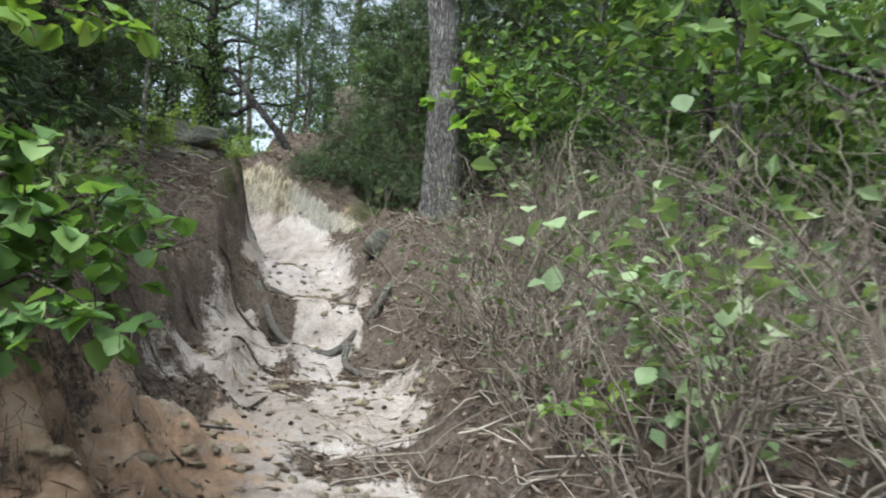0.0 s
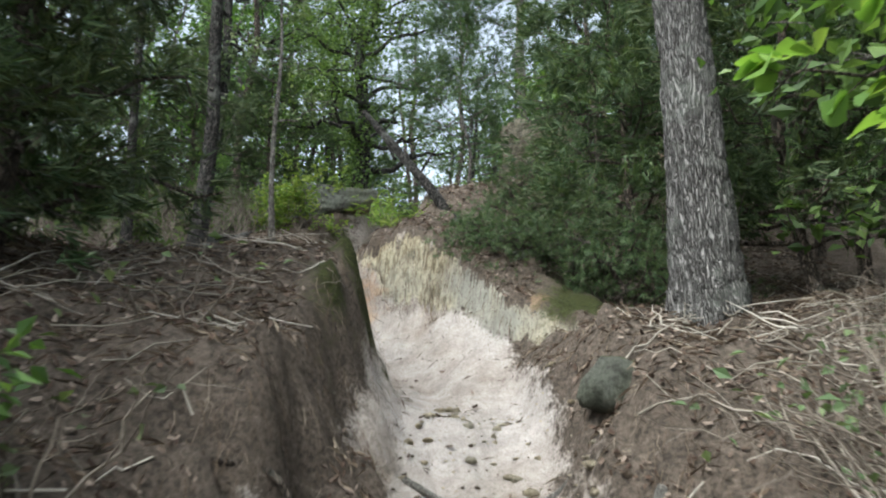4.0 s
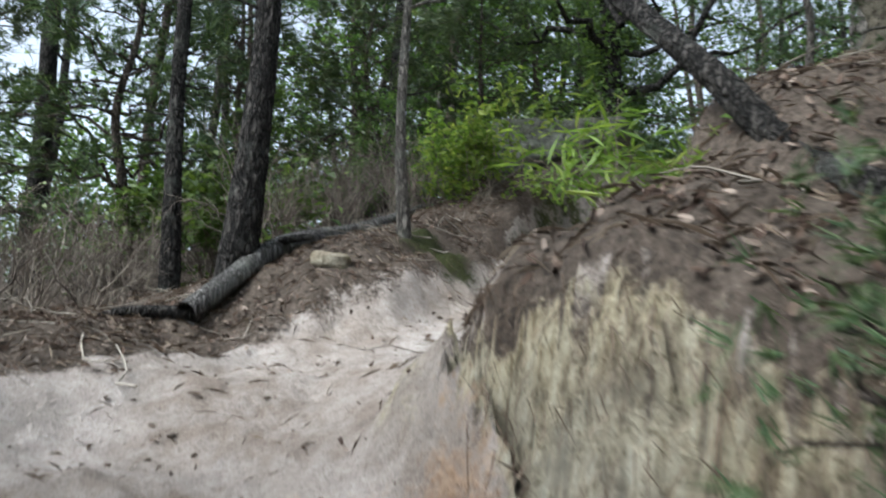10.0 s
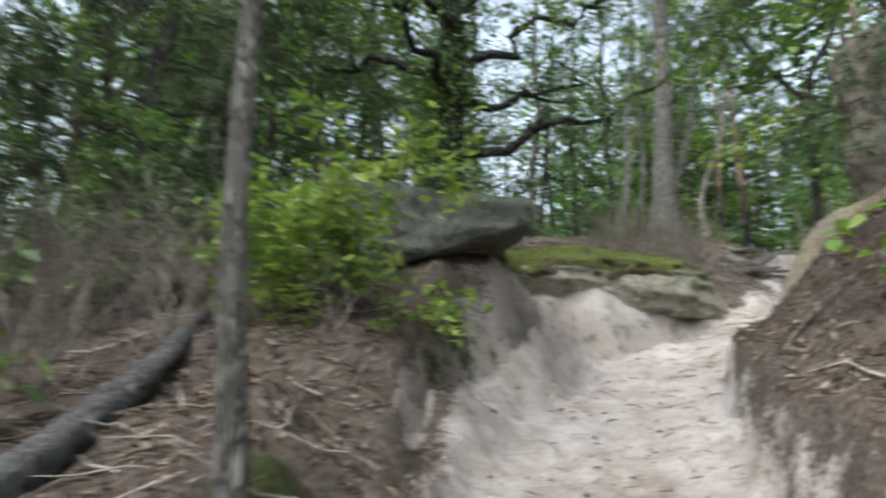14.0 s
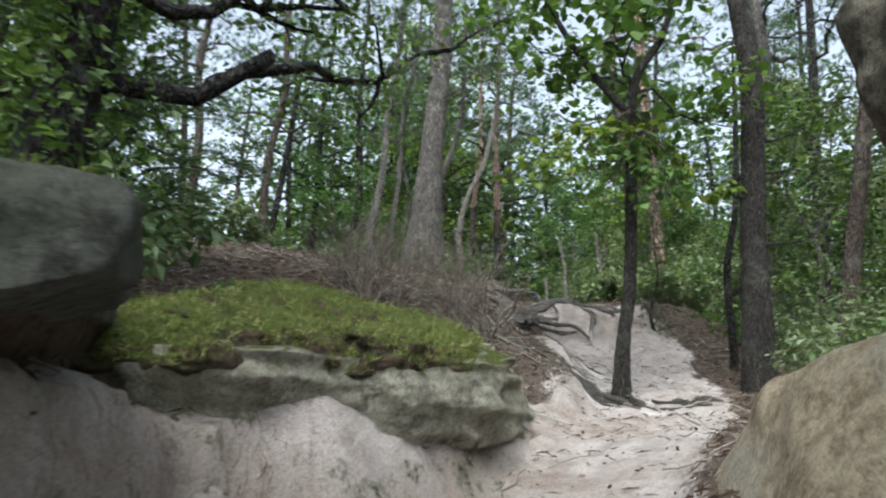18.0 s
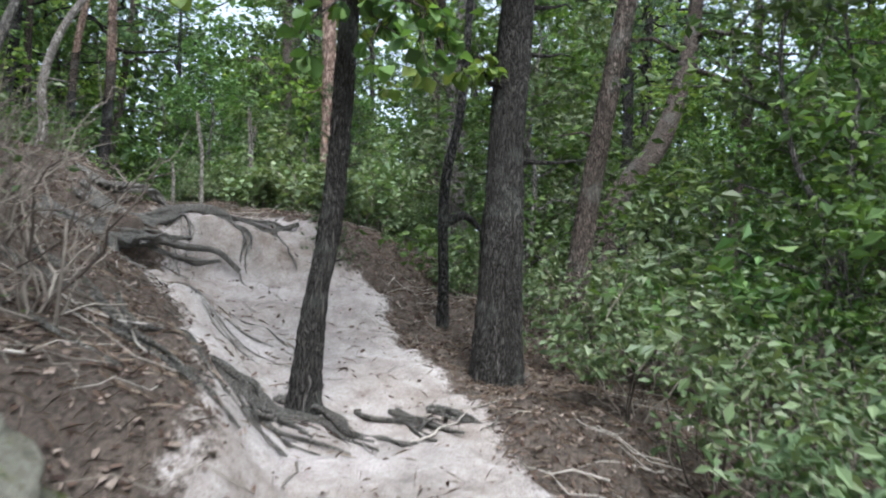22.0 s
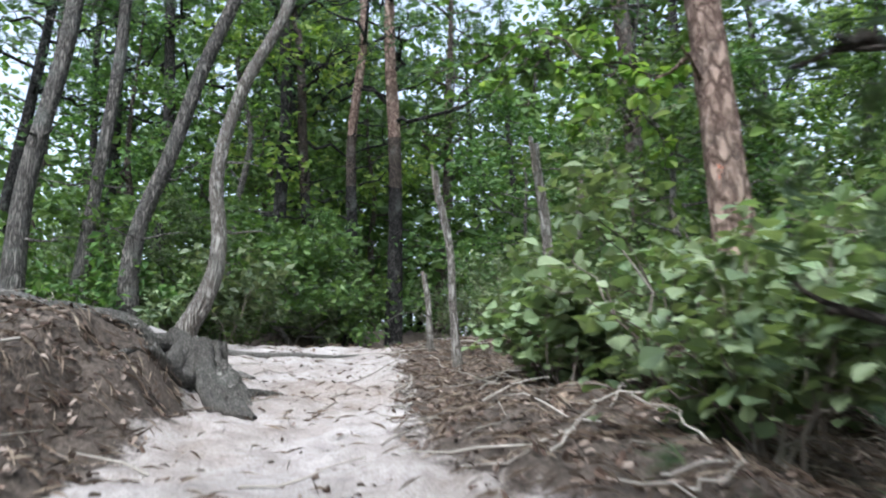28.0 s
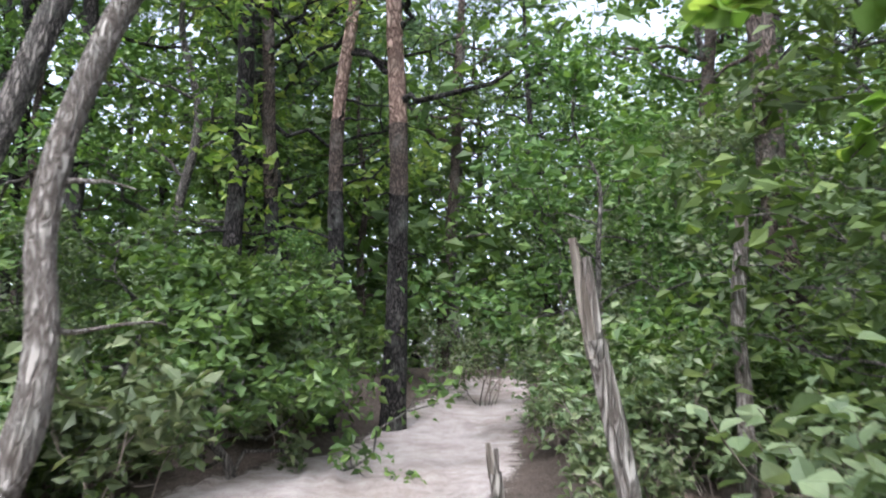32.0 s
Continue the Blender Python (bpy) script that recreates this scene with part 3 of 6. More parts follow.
    sand = sand - 0.75 * needles
    clay = clay + 0.42 * needles * step01(0.8, -0.4, x)
    cliff = cliff * (1 - 0.8 * step01(-2.0, -2.25, x) * step01(9.8, 9.2, y))
    cliff = cliff * (1 - 0.85 * step01(12.3, 13.2, y) * step01(22.5, 21.5, y))
    fade = step01(60, 30, np.hypot(x, y - 16))
    return h, sand * fade, cliff * fade, clay * 0.8, moss, past


SURVEY = {}


def survey(x, y):
    """The built ground's height and masks at many places, between its grid lines."""
    xs, ys = SURVEY["x"], SURVEY["y"]
    x, y = np.asarray(x, float).ravel(), np.asarray(y, float).ravel()
    i = np.clip(np.searchsorted(xs, x) - 1, 0, len(xs) - 2)
    j = np.clip(np.searchsorted(ys, y) - 1, 0, len(ys) - 2)
    u, v = (x - xs[i]) / (xs[i + 1] - xs[i]), (y - ys[j]) / (ys[j + 1] - ys[j])
    g = SURVEY["grid"]
    out = g[:, j, i] * (1 - u) * (1 - v) + g[:, j, i + 1] * u * (1 - v) + g[:, j + 1, i] * (1 - u) * v + g[:, j + 1, i + 1] * u * v
    return list(out)


def ground_z(x, y):
    return float(survey([x], [y])[0][0])


def spaced(lo, hi, step, far_lo, far_hi, grow=1.14):
    mids = list(np.arange(lo, hi, step))
    up, s = [hi], step
    while up[-1] < far_hi:
        s *= grow
        up.append(up[-1] + s)
    down, s = [lo], step
    while down[-1] > far_lo:
        s *= grow
        down.append(down[-1] - s)
    return np.array(down[:0:-1] + mids + up)


def fast_mesh(name, verts, faces, mat, smooth=True):
    """A mesh from arrays of vertices and of faces that all have as many corners."""
    verts, faces = np.asarray(verts, np.float32), np.asarray(faces, np.int32)
    me = bpy.data.meshes.new(name)
    k = faces.shape[1]
    me.vertices.add(len(verts))
    me.vertices.foreach_set("co", verts.ravel())
    me.loops.add(faces.size)
    me.loops.foreach_set("vertex_index", faces.ravel())
    me.polygons.add(len(faces))
    me.polygons.foreach_set("loop_start", np.arange(0, faces.size, k, dtype=np.int32))
    me.polygons.foreach_set("use_smooth", np.full(len(faces), smooth))
    me.update(calc_edges=True)
    me.materials.append(mat)
    return me


def part(name, me, parent=None, label="", kind=""):
    ob = new(name, me)
    if parent is not None:
        ob.parent = parent
    return tagged(ob, label, kind=kind)


def build_ground():
    xs = spaced(-6.8, 1.2, 0.038, -150, 150)
    ys = spaced(0.8, 31.0, 0.038, -120, 190)
    gx, gy = np.meshgrid(xs, ys)
    h, sand, cliff, clay, moss, past = terrain(gx, gy)
    far = step01(25, 90, np.hypot(gx.ravel(), gy.ravel() - 16))
    h = h * (1 - far) + far * 8.0
    nx, ny = len(xs), len(ys)
    SURVEY.update(x=xs, y=ys, grid=np.stack([h, sand, cliff, clay, moss, past]).reshape(6, ny, nx))
    idx = np.arange(nx * ny).reshape(ny, nx)
    faces = np.stack([idx[:-1, :-1], idx[:-1, 1:], idx[1:, 1:], idx[1:, :-1]], -1).reshape(-1, 4)
    me = fast_mesh("ground", np.stack([gx.ravel(), gy.ravel(), h], -1), faces, GROUND)
    for key, v in (("sand", sand), ("cliff", cliff), ("clay", clay), ("moss", moss)):
        at = me.attributes.new(key, "FLOAT", "POINT")
        at.data.foreach_set("value", v.astype(np.float32))
    return tagged(new("ground", me), "eroded sandy trail with steep banks and brown leaf litter", "ground", kind="structure")


build_ground()

# ---- shapes ----
rng = np.random.default_rng(7)


def tube(points, radii, sides=10, rough=0.0, grain=6.0, seed=0.0, flare=0.0, relief=0.0, plate=0.035, long_=3.0):
    """Vertices and quads of a round limb along points, with an uneven skin; closed at its far end."""
    pts, rad = np.asarray(points, float), np.asarray(radii, float)
    tang = np.gradient(pts, axis=0)
    tang /= np.linalg.norm(tang, axis=1, keepdims=True) + 1e-9
    ref = np.zeros((1, 3))
    ref[0, int(np.argmin(np.abs(tang).max(0)))] = 1.0
    s = np.cross(tang, ref)
    s /= np.linalg.norm(s, axis=1, keepdims=True)
    t = np.cross(tang, s)
    ang = np.linspace(0, 2 * np.pi, sides, endpoint=False)
    ca, sa = np.cos(ang), np.sin(ang)
    r = np.repeat(rad[:, None], sides, 1)
    if rough:
        zz = np.repeat(np.arange(len(pts))[:, None] * 1.0, sides, 1)
        step = np.linalg.norm(np.diff(pts, axis=0), axis=1).mean() if len(pts) > 1 else 1
        r = r * (1 + rough * fbm(np.repeat(ca[None] * grain, len(pts), 0) * 0.5 + seed, np.repeat(sa[None] * grain, len(pts), 0) * 0.5, zz * step * 2.5, 3) * 2)
    if flare:
        d = np.arange(len(pts)) / max(1, len(pts) - 1)
        lobes = 1 + flare * np.exp(-d * 14)[:, None] * (0.6 + 0.6 * np.cos(ang * 4 + seed)[None])
        r = r * lobes
    if relief:
        run = np.r_[0, np.cumsum(np.linalg.norm(np.diff(pts, axis=0), axis=1))][:, None] + np.zeros((1, sides))
        turn = r.mean() / plate
        a, b, c = ca[None] * turn + run * 0.4 + seed, sa[None] * turn + seed, run / (plate * long_)
        ridge = np.minimum(np.abs(vnoise(a, b, c)), np.abs(vnoise(a * 1.3 + 7, b * 1.3, c * 0.8 + 3)) + 0.12)
        r = r + relief * (np.clip(ridge * 4.5, 0, 1) - 0.7 + 0.35 * vnoise(a * 3, b * 3, c * 5))
    v = pts[:, None] + r[..., None] * (ca[None, :, None] * s[:, None] + sa[None, :, None] * t[:, None])
    n = len(pts)
    i = np.arange(n - 1)[:, None] * sides + np.arange(sides)[None]
    j = np.arange(n - 1)[:, None] * sides + (np.arange(sides)[None] + 1) % sides
    q = np.stack([i, j, j + sides, i + sides], -1).reshape(-1, 4)
    return v.reshape(-1, 3), q


def joined(pieces):
    vs, fs, n = [], [], 0
    for v, f in pieces:
        vs.append(v)
        fs.append(f + n)
        n += len(v)
    return np.concatenate(vs), np.concatenate(fs)


def bent(start, end, bow=0.1, n=8, seed=0):
    r = np.random.default_rng(seed)
    a, b = np.asarray(start, float), np.asarray(end, float)
    t = np.linspace(0, 1, n)[:, None]
    length = np.linalg.norm(b - a)
    wob = np.cumsum(r.normal(0, 1, (n, 3)), 0)
    wob -= wob[0] + t * (wob[-1] - wob[0])
    return a + (b - a) * t + wob * bow * length / n ** 0.5 * 0.5


def smooth_line(points, n=24):
    p = np.asarray(points, float)
    s = np.r_[0, np.cumsum(np.linalg.norm(np.diff(p, axis=0), axis=1))]
    u = np.linspace(0, s[-1], n)
    m = np.gradient(p, s, axis=0) if len(p) > 2 else np.repeat(((p[1] - p[0]) / s[-1])[None], len(p), 0)
    k = np.clip(np.searchsorted(s, u, side="right") - 1, 0, len(p) - 2)
    h = (s[k + 1] - s[k])[:, None]
    t = ((u - s[k])[:, None]) / h
    return ((2 * t**3 - 3 * t**2 + 1) * p[k] + (t**3 - 2 * t**2 + t) * h * m[k] + (-2 * t**3 + 3 * t**2) * p[k + 1] + (t**3 - t**2) * h * m[k + 1])


def unit(v):
    return v / (np.linalg.norm(v, axis=-1, keepdims=True) + 1e-9)


def leaf_cards(r, centres, size, up=0.5, slim=0.5, spread=0.4):
    """Folded leaves of four corners, one at each centre."""
    n = len(centres)
    axis = unit(r.normal(0, 1, (n, 3)) * np.array([1, 1, 0.45]) + np.array([0, 0, -0.15]))
    nor = unit(r.normal(0, 1, (n, 3)) * (1 - up) + np.array([0, 0, up]))
    side = unit(np.cross(axis, nor))
    nor = np.cross(side, axis)
    ln = size * r.uniform(1 - spread, 1 + spread, n)[:, None]
    wd = ln * slim
    base, tip = centres, centres + axis * ln - nor * ln * 0.12
    mid = centres + axis * ln * 0.5 + nor * wd * 0.16
    v = np.stack([base, mid - side * wd * 0.5, tip, mid + side * wd * 0.5], 1).reshape(-1, 3)
    k = np.arange(n)[:, None] * 4
    f = np.concatenate([k + [0, 1, 2], k + [0, 2, 3]])
    return v, f


def broad_leaves(r, centres, axes, size, lobes=True):
    """Leaves with a wavy outline, curled along the midrib: twelve corners round and a rib."""
    n = len(centres)
    t = np.array([0.0, 0.18, 0.36, 0.54, 0.72, 0.88, 1.0])
    wide = np.array([0.03, 0.2, 0.3, 0.42, 0.4, 0.24, 0.02])
    if lobes:
        wide = wide * np.array([1, 1.15, 0.9, 1.1, 0.9, 1.0, 1])
    axes = unit(axes)
    nor = unit(r.normal(0, 0.35, (n, 3)) + np.array([0, 0, 1.0]))
    side = unit(np.cross(axes, nor))
    nor = np.cross(side, axes)
    ln = size * r.uniform(0.65, 1.2, n)
    vs = []
    for a, w in zip(t, wide):
        rib = centres + axes * (ln * a)[:, None] - nor * (ln * 0.22 * a * a)[:, None]
        lift = nor * (ln * w * 0.3)[:, None]
        vs += [rib - side * (ln * w)[:, None] + lift, rib, rib + side * (ln * w)[:, None] + lift]
    v = np.stack(vs, 1)
    m = v.shape[1]
    quads = []
    for i in range(len(t) - 1):
        quads += [[3 * i, 3 * i + 1, 3 * i + 4, 3 * i + 3], [3 * i + 1, 3 * i + 2, 3 * i + 5, 3 * i + 4]]
    f = (np.arange(n)[:, None, None] * m + np.array(quads)[None]).reshape(-1, 4)
    return v.reshape(-1, 3), f


def needle_tufts(r, centres, dirs, length, count, width=0.006, open_=0.9):
    """Tufts of thin pointed needles round a direction."""
    n = len(centres)
    d = unit(np.repeat(unit(dirs), count, 0) + r.normal(0, open_ * 0.5, (n * count, 3)))
    c = np.repeat(centres, count, 0) + r.normal(0, length * 0.12, (n * count, 3))
    side = unit(np.cross(d, r.normal(0, 1, (n * count, 3)))) * width
    ln = (length * r.uniform(0.6, 1.2, n * count))[:, None]
    tip = c + d * ln
    tip[:, 2] -= 0.08 * ln[:, 0]
    v = np.stack([c - side, c + side, tip], 1).reshape(-1, 3)
    f = np.arange(n * count * 3).reshape(-1, 3)
    return v, f


def thing(name, label, category, place, group="", scale=1.0, turn=0.0):
    ob = new(name)
    ob.empty_display_size = 0.2
    ob.location = place
    ob.rotation_euler = (0, 0, turn)
    ob.scale = (scale,) * 3
    return tagged(ob, label, category, group)


def trunk_part(root, pts, rad, bark, sides=14, rough=0.08, flare=0.6, seed=0.0, name="trunk", relief=0.0, plate=0.035, long_=3.0):
    if relief:
        u = np.linspace(0, 1, 340) ** 1.7
        p = smooth_line(pts, 900)[(u * 899).astype(int)]
        v, f = tube(p, np.interp(u, np.linspace(0, 1, len(rad)), rad), 56, rough * 0.6, 7, seed, 0, relief, plate, long_)
        spread = 1 + flare * np.exp(-u * 26)
        v = (v.reshape(340, 56, 3) - p[:, None]) * spread[:, None, None] + p[:, None]
        return part(name, fast_mesh(name, v.reshape(-1, 3), f, bark), root)
    v, f = tube(smooth_line(pts, max(14, int(len(pts) * 6))), np.interp(np.linspace(0, 1, max(14, int(len(pts) * 6))), np.linspace(0, 1, len(rad)), rad), sides, rough, 7, seed, flare)
    return part(name, fast_mesh(name, v, f, bark), root)


def limbs_and_tips(r, pts, rad, first, count, reach, lift, twigs=4, droop=0.0):
    """Limbs from a trunk line: their meshes, and the places of the outer twigs."""
    line = smooth_line(pts, 60)
    pieces, tips = [], []
    for k in range(count):
        u = first + (1 - first) * (k + r.uniform(0, 0.8)) / count
        u = min(u, 0.985)
        base = line[int(u * 59)]
        ang = k * 2.4 + r.uniform(-0.5, 0.5)
        out = reach * (1.15 - 0.7 * (u - first) / (1 - first + 1e-6)) * r.uniform(0.7, 1.2)
        end = base + np.array([math.cos(ang) * out, math.sin(ang) * out, lift * out * r.uniform(0.4, 1.3) - droop * out])
        limb = bent(base, end, 0.35, 9, int(r.integers(1 << 30)))
        r0 = max(0.012, np.interp(u, np.linspace(0, 1, len(rad)), rad) * 0.45)
        pieces.append(tube(limb, np.linspace(r0, 0.006, 9), 5, 0.05))
        for j in range(twigs):
            s = r.uniform(0.35, 1.0)
            b2 = limb[int(s * 8)]
            e2 = b2 + unit(r.normal(0, 1, 3) * np.array([1, 1, 0.5]) + unit(end - base) * 0.8) * out * r.uniform(0.2, 0.45)
            tw = bent(b2, e2, 0.3, 5, int(r.integers(1 << 30)))
            pieces.append(tube(tw, np.linspace(r0 * 0.4, 0.004, 5), 3))
            tips += [tw[2], tw[3], tw[4]]
        tips += [limb[5], limb[6], limb[7], limb[8]]
    return joined(pieces), np.array(tips)


def broadleaf_tree(label, place, height=9.0, radius=0.12, first=0.3, limbs=16, reach=2.4, leaves=4200, leaf=0.13, bark=None, foliage=None, lean=(0, 0), seed=1, group="", name="broadleaf_tree", crook=0.12):
    r = np.random.default_rng(seed)
    root = thing(name, label, "tree", place, group)
    mid = [np.array([lean[0] * u, lean[1] * u, height * u - 0.25]) + r.normal(0, crook, 3) * np.array([1, 1, 0]) * min(1, u * 4) for u in np.linspace(0, 1, 7)]
    rad = np.array([1.25, 0.98, 0.85, 0.7, 0.5, 0.3, 0.1]) * radius
    trunk_part(root, mid, rad, bark or BARK_BROWN, 11, 0.09, 0.5, seed * 1.7)
    (v, f), tips = limbs_and_tips(r, mid, rad, first, limbs, reach, 0.35)
    part("limbwork", fast_mesh("limbwork", v, f, bark or BARK_BROWN), root, kind="stuff")
    c = tips[r.integers(0, len(tips), leaves)] + r.normal(0, 1, (leaves, 3)) * np.array([0.2, 0.2, 0.12]) * reach / 2.2
    v, f = leaf_cards(r, c, leaf, 0.38, 0.58)
    part("crown", fast_mesh("crown", v, f, foliage or LEAF_OAK, False), root, kind="stuff")
    return root


def pine_tree(label, place, height=12.0, radius=0.12, first=0.45, limbs=18, reach=1.8, tufts=520, bark=None, upper=None, lean=(0, 0), line=None, seed=1, group="", stubs=8, name="pine_tree", rad=None, relief=0.0, plate=0.035, long_=3.0):
    r = np.random.default_rng(seed)
    root = thing(name, label, "tree", place, group)
    mid = line or [np.array([lean[0] * u, lean[1] * u, height * u - 0.25]) + r.normal(0, 0.07, 3) * np.array([1, 1, 0]) * min(1, u * 4) for u in np.linspace(0, 1, 7)]
    rad = np.array([1.25, 0.98, 0.9, 0.8, 0.65, 0.45, 0.12]) * radius if rad is None else np.array(rad)
    if upper:
        whole = smooth_line(mid, 40)
        girth = np.interp(np.linspace(0, 1, 40), np.linspace(0, 1, len(rad)), rad)
        trunk_part(root, whole[:11], girth[:11], bark or BARK_PINE, 16, 0.1, 0.35, seed * 1.3)
        trunk_part(root, whole[10:14], girth[10:14] * 0.99, BARK_BROWN, 16, 0.1, 0, seed * 1.3, "middle_trunk")
        trunk_part(root, whole[13:], girth[13:] * 0.98, upper, 16, 0.1, 0, seed * 1.3, "upper_trunk")
    else:
        trunk_part(root, mid, rad, bark or BARK_PINE, 16, 0.1, 0.35, seed * 1.3, relief=relief, plate=plate, long_=long_)
    (v, f), tips = limbs_and_tips(r, mid, rad, first, limbs, reach, 0.25, 5)
    pieces = [(v, f)]
    base = smooth_line(mid, 40)
    for k in range(stubs):
        b = base[int(r.uniform(0.15, first) * 39)]
        a = r.uniform(0, 6.28)
        e = b + np.array([math.cos(a), math.sin(a), r.uniform(-0.2, 0.3)]) * r.uniform(0.15, 0.9)
        pieces.append(tube(bent(b, e, 0.25, 6, int(r.integers(1 << 30))), np.linspace(radius * 0.22, 0.004, 6), 5))
    v, f = joined(pieces)
    part("limbwork", fast_mesh("limbwork", v, f, bark or BARK_PINE), root, kind="stuff")
    k = r.integers(0, len(tips), tufts)
    c = tips[k] + r.normal(0, 1, (tufts, 3)) * np.array([0.16, 0.16, 0.1])
    v, f = needle_tufts(r, c, r.normal(0, 1, (tufts, 3)) * np.array([1, 1, 0.4]) + np.array([0, 0, 0.6]), 0.17, 12, 0.008)
    part("crown", fast_mesh("crown", v, f, NEEDLE, False), root, kind="stuff")
    return root


def cedar_tree(label, place, height=4.5, radius=0.05, reach=1.0, sprays=1500, seed=1, group="", first=0.06, spray=0.16, count=11, name="cedar_tree", bark=None):
    r = np.random.default_rng(seed)
    root = thing(name, label, "tree", place, group)
    mid = [np.array([r.normal(0, 0.05), r.normal(0, 0.05), height * u - 0.15]) for u in np.linspace(0, 1, 6)]
    rad = np.array([1.2, 1, 0.85, 0.6, 0.4, 0.1]) * radius
    trunk_part(root, mid, rad, bark or BARK_BROWN, 10, 0.08, 0.2, seed)
    (v, f), tips = limbs_and_tips(r, mid, rad, first, max(14, int(height * 9)), reach, 0.35, 4, 0.1)
    part("limbwork", fast_mesh("limbwork", v, f, bark or BARK_BROWN), root, kind="stuff")
    k = r.integers(0, len(tips), sprays)
    c = tips[k] + r.normal(0, 0.09, (sprays, 3))
    d = c * np.array([1, 1, 0]) + r.normal(0, 0.5, (sprays, 3)) + np.array([0, 0, 0.15])
    v, f = needle_tufts(r, c, d, spray, count, 0.05 * spray, 0.7)
    part("crown", fast_mesh("crown", v, f, CEDAR, False), root, kind="stuff")
    return root


def shrub(label, place, height=1.2, spread=0.8, stems=9, leaves=700, leaf=0.09, foliage=None, seed=1, group="", name="shrub", bark=None, thick=0.008, levels=3, slim=0.6, category="shrub", broad=False):
    """Stems that fork from one base; leaves on the outer twigs."""
    r = np.random.default_rng(seed)
    root = thing(name, label, category, place, group)
    pieces, tips = [], []

    def grow(base, direction, length, rad, level):
        end = base + direction * length
        n = 6 if level == 0 else 5
        line = bent(base, end, 0.35, n, int(r.integers(1 << 30)))
        pieces.append(tube(line, np.linspace(rad, rad * 0.55, n), 5 if level == 0 else 3))
        if level < levels - 1:
            for _ in range(int(r.integers(2, 5))):
                d = unit(direction + r.normal(0, 0.55, 3) + np.array([0, 0, 0.05]))
                grow(line[int(r.integers(2, n))], d, length * r.uniform(0.45, 0.75), rad * 0.55, level + 1)
        if level > 0:
            tips.extend(line[2:])

    for k in range(stems):
        a = k * 2.4 + r.uniform(-0.4, 0.4)
        lean = r.uniform(0.15, 0.9) * spread / height
        grow(np.array([math.cos(a), math.sin(a), 0]) * r.uniform(0, 0.12) + np.array([0, 0, -0.05]), unit(np.array([math.cos(a) * lean, math.sin(a) * lean, 1.0])), height * r.uniform(0.4, 0.7), thick * r.uniform(0.7, 1.4), 0)
    v, f = joined(pieces)
    part("stemwork", fast_mesh("stemwork", v, f, bark or TWIG), root, kind="stuff")
    if leaves:
        tips = np.array(tips)
        c = tips[r.integers(0, len(tips), leaves)] + r.normal(0, 0.05, (leaves, 3))
        v, f = broad_leaves(r, c, r.normal(0, 1, (leaves, 3)) * np.array([1, 1, 0.3]) + np.array([0, 0, -0.1]), leaf, False) if broad else leaf_cards(r, c, leaf, 0.6, slim)
        part("foliage", fast_mesh("foliage", v, f, foliage or LEAF_DULL, False), root, kind="stuff")
    return root


def leafy_branch(label, place, ends, leaf=0.13, per=14, foliage=None, seed=1, name="leafy_branch", thick=0.012, group=""):
    """A hanging branch with large lobed leaves, from a base to its ends (both from its place)."""
    r = np.random.default_rng(seed)
    root = thing(name, label, "branch", place, group)
    pieces, cs, ax = [], [], []
    for e in ends:
        line = bent((0, 0, 0), e, 0.25, 10, int(r.integers(1 << 30)))
        pieces.append(tube(line, np.linspace(thick, 0.003, 10), 5))
        for j in range(per):
            k = r.uniform(0.3, 1.0)
            b = line[int(k * 9)]
            a = unit(r.normal(0, 1, 3) * np.array([1, 1, 0.5]) + unit(np.array(e, float)) * 0.6)
            tw = b + a * leaf * r.uniform(0.2, 0.9)
            pieces.append(tube(np.array([b, (b + tw) / 2, tw]), [0.003, 0.002, 0.0015], 4))
            for _ in range(3):
                cs.append(tw)
                ax.append(a + r.normal(0, 0.8, 3) * np.array([1, 1, 0.6]) + np.array([0, 0, -0.25]))
    v, f = joined(pieces)
    part("stem", fast_mesh("stem", v, f, BARK_BROWN), root)
    v, f = broad_leaves(r, np.array(cs), np.array(ax), leaf)
    part("foliage", fast_mesh("foliage", v, f, foliage or LEAF_OAK), root, kind="stuff")
    return root


def boulder(name, label, mat, place, size, turn=(0, 0, 0), shape=None, rough=0.16, seed=0.0, grain=1.6, cells=40, layers=0.0, group=""):
    """A weathered rock: a rounded block with uneven faces. shape bends its points."""
    n = cells
    a, b = np.meshgrid(np.linspace(0, 2 * np.pi, n, endpoint=False), np.linspace(-np.pi / 2, np.pi / 2, n // 2))
    d = np.stack([np.cos(a) * np.cos(b), np.sin(a) * np.cos(b), np.sin(b)], -1).reshape(-1, 3)
    p = 4.0
    d = d / (np.abs(d) ** p).sum(-1, keepdims=True) ** (1 / p)
    d = d * (1 + rough * 2 * fbm(d[:, 0] * grain + seed, d[:, 1] * grain, d[:, 2] * grain, 5))[:, None]
    if layers:
        d[:, :2] *= (1 + layers * vnoise(d[:, 2] * 9 + seed, d[:, 0] * 1.5, d[:, 1] * 1.5))[:, None]
    v = d * np.array(size) / 2
    if shape:
        v = shape(v)
    rows = n // 2
    idx = np.arange(rows * n).reshape(rows, n)
    nxt = np.roll(idx, -1, 1)
    f = np.stack([idx[:-1], nxt[:-1], nxt[1:], idx[1:]], -1).reshape(-1, 4)
    ob = new(name, fast_mesh(name, v, f, mat))
    ob.location, ob.rotation_euler = place, [radians(t) for t in turn]
    return tagged(ob, label, "rock", group)


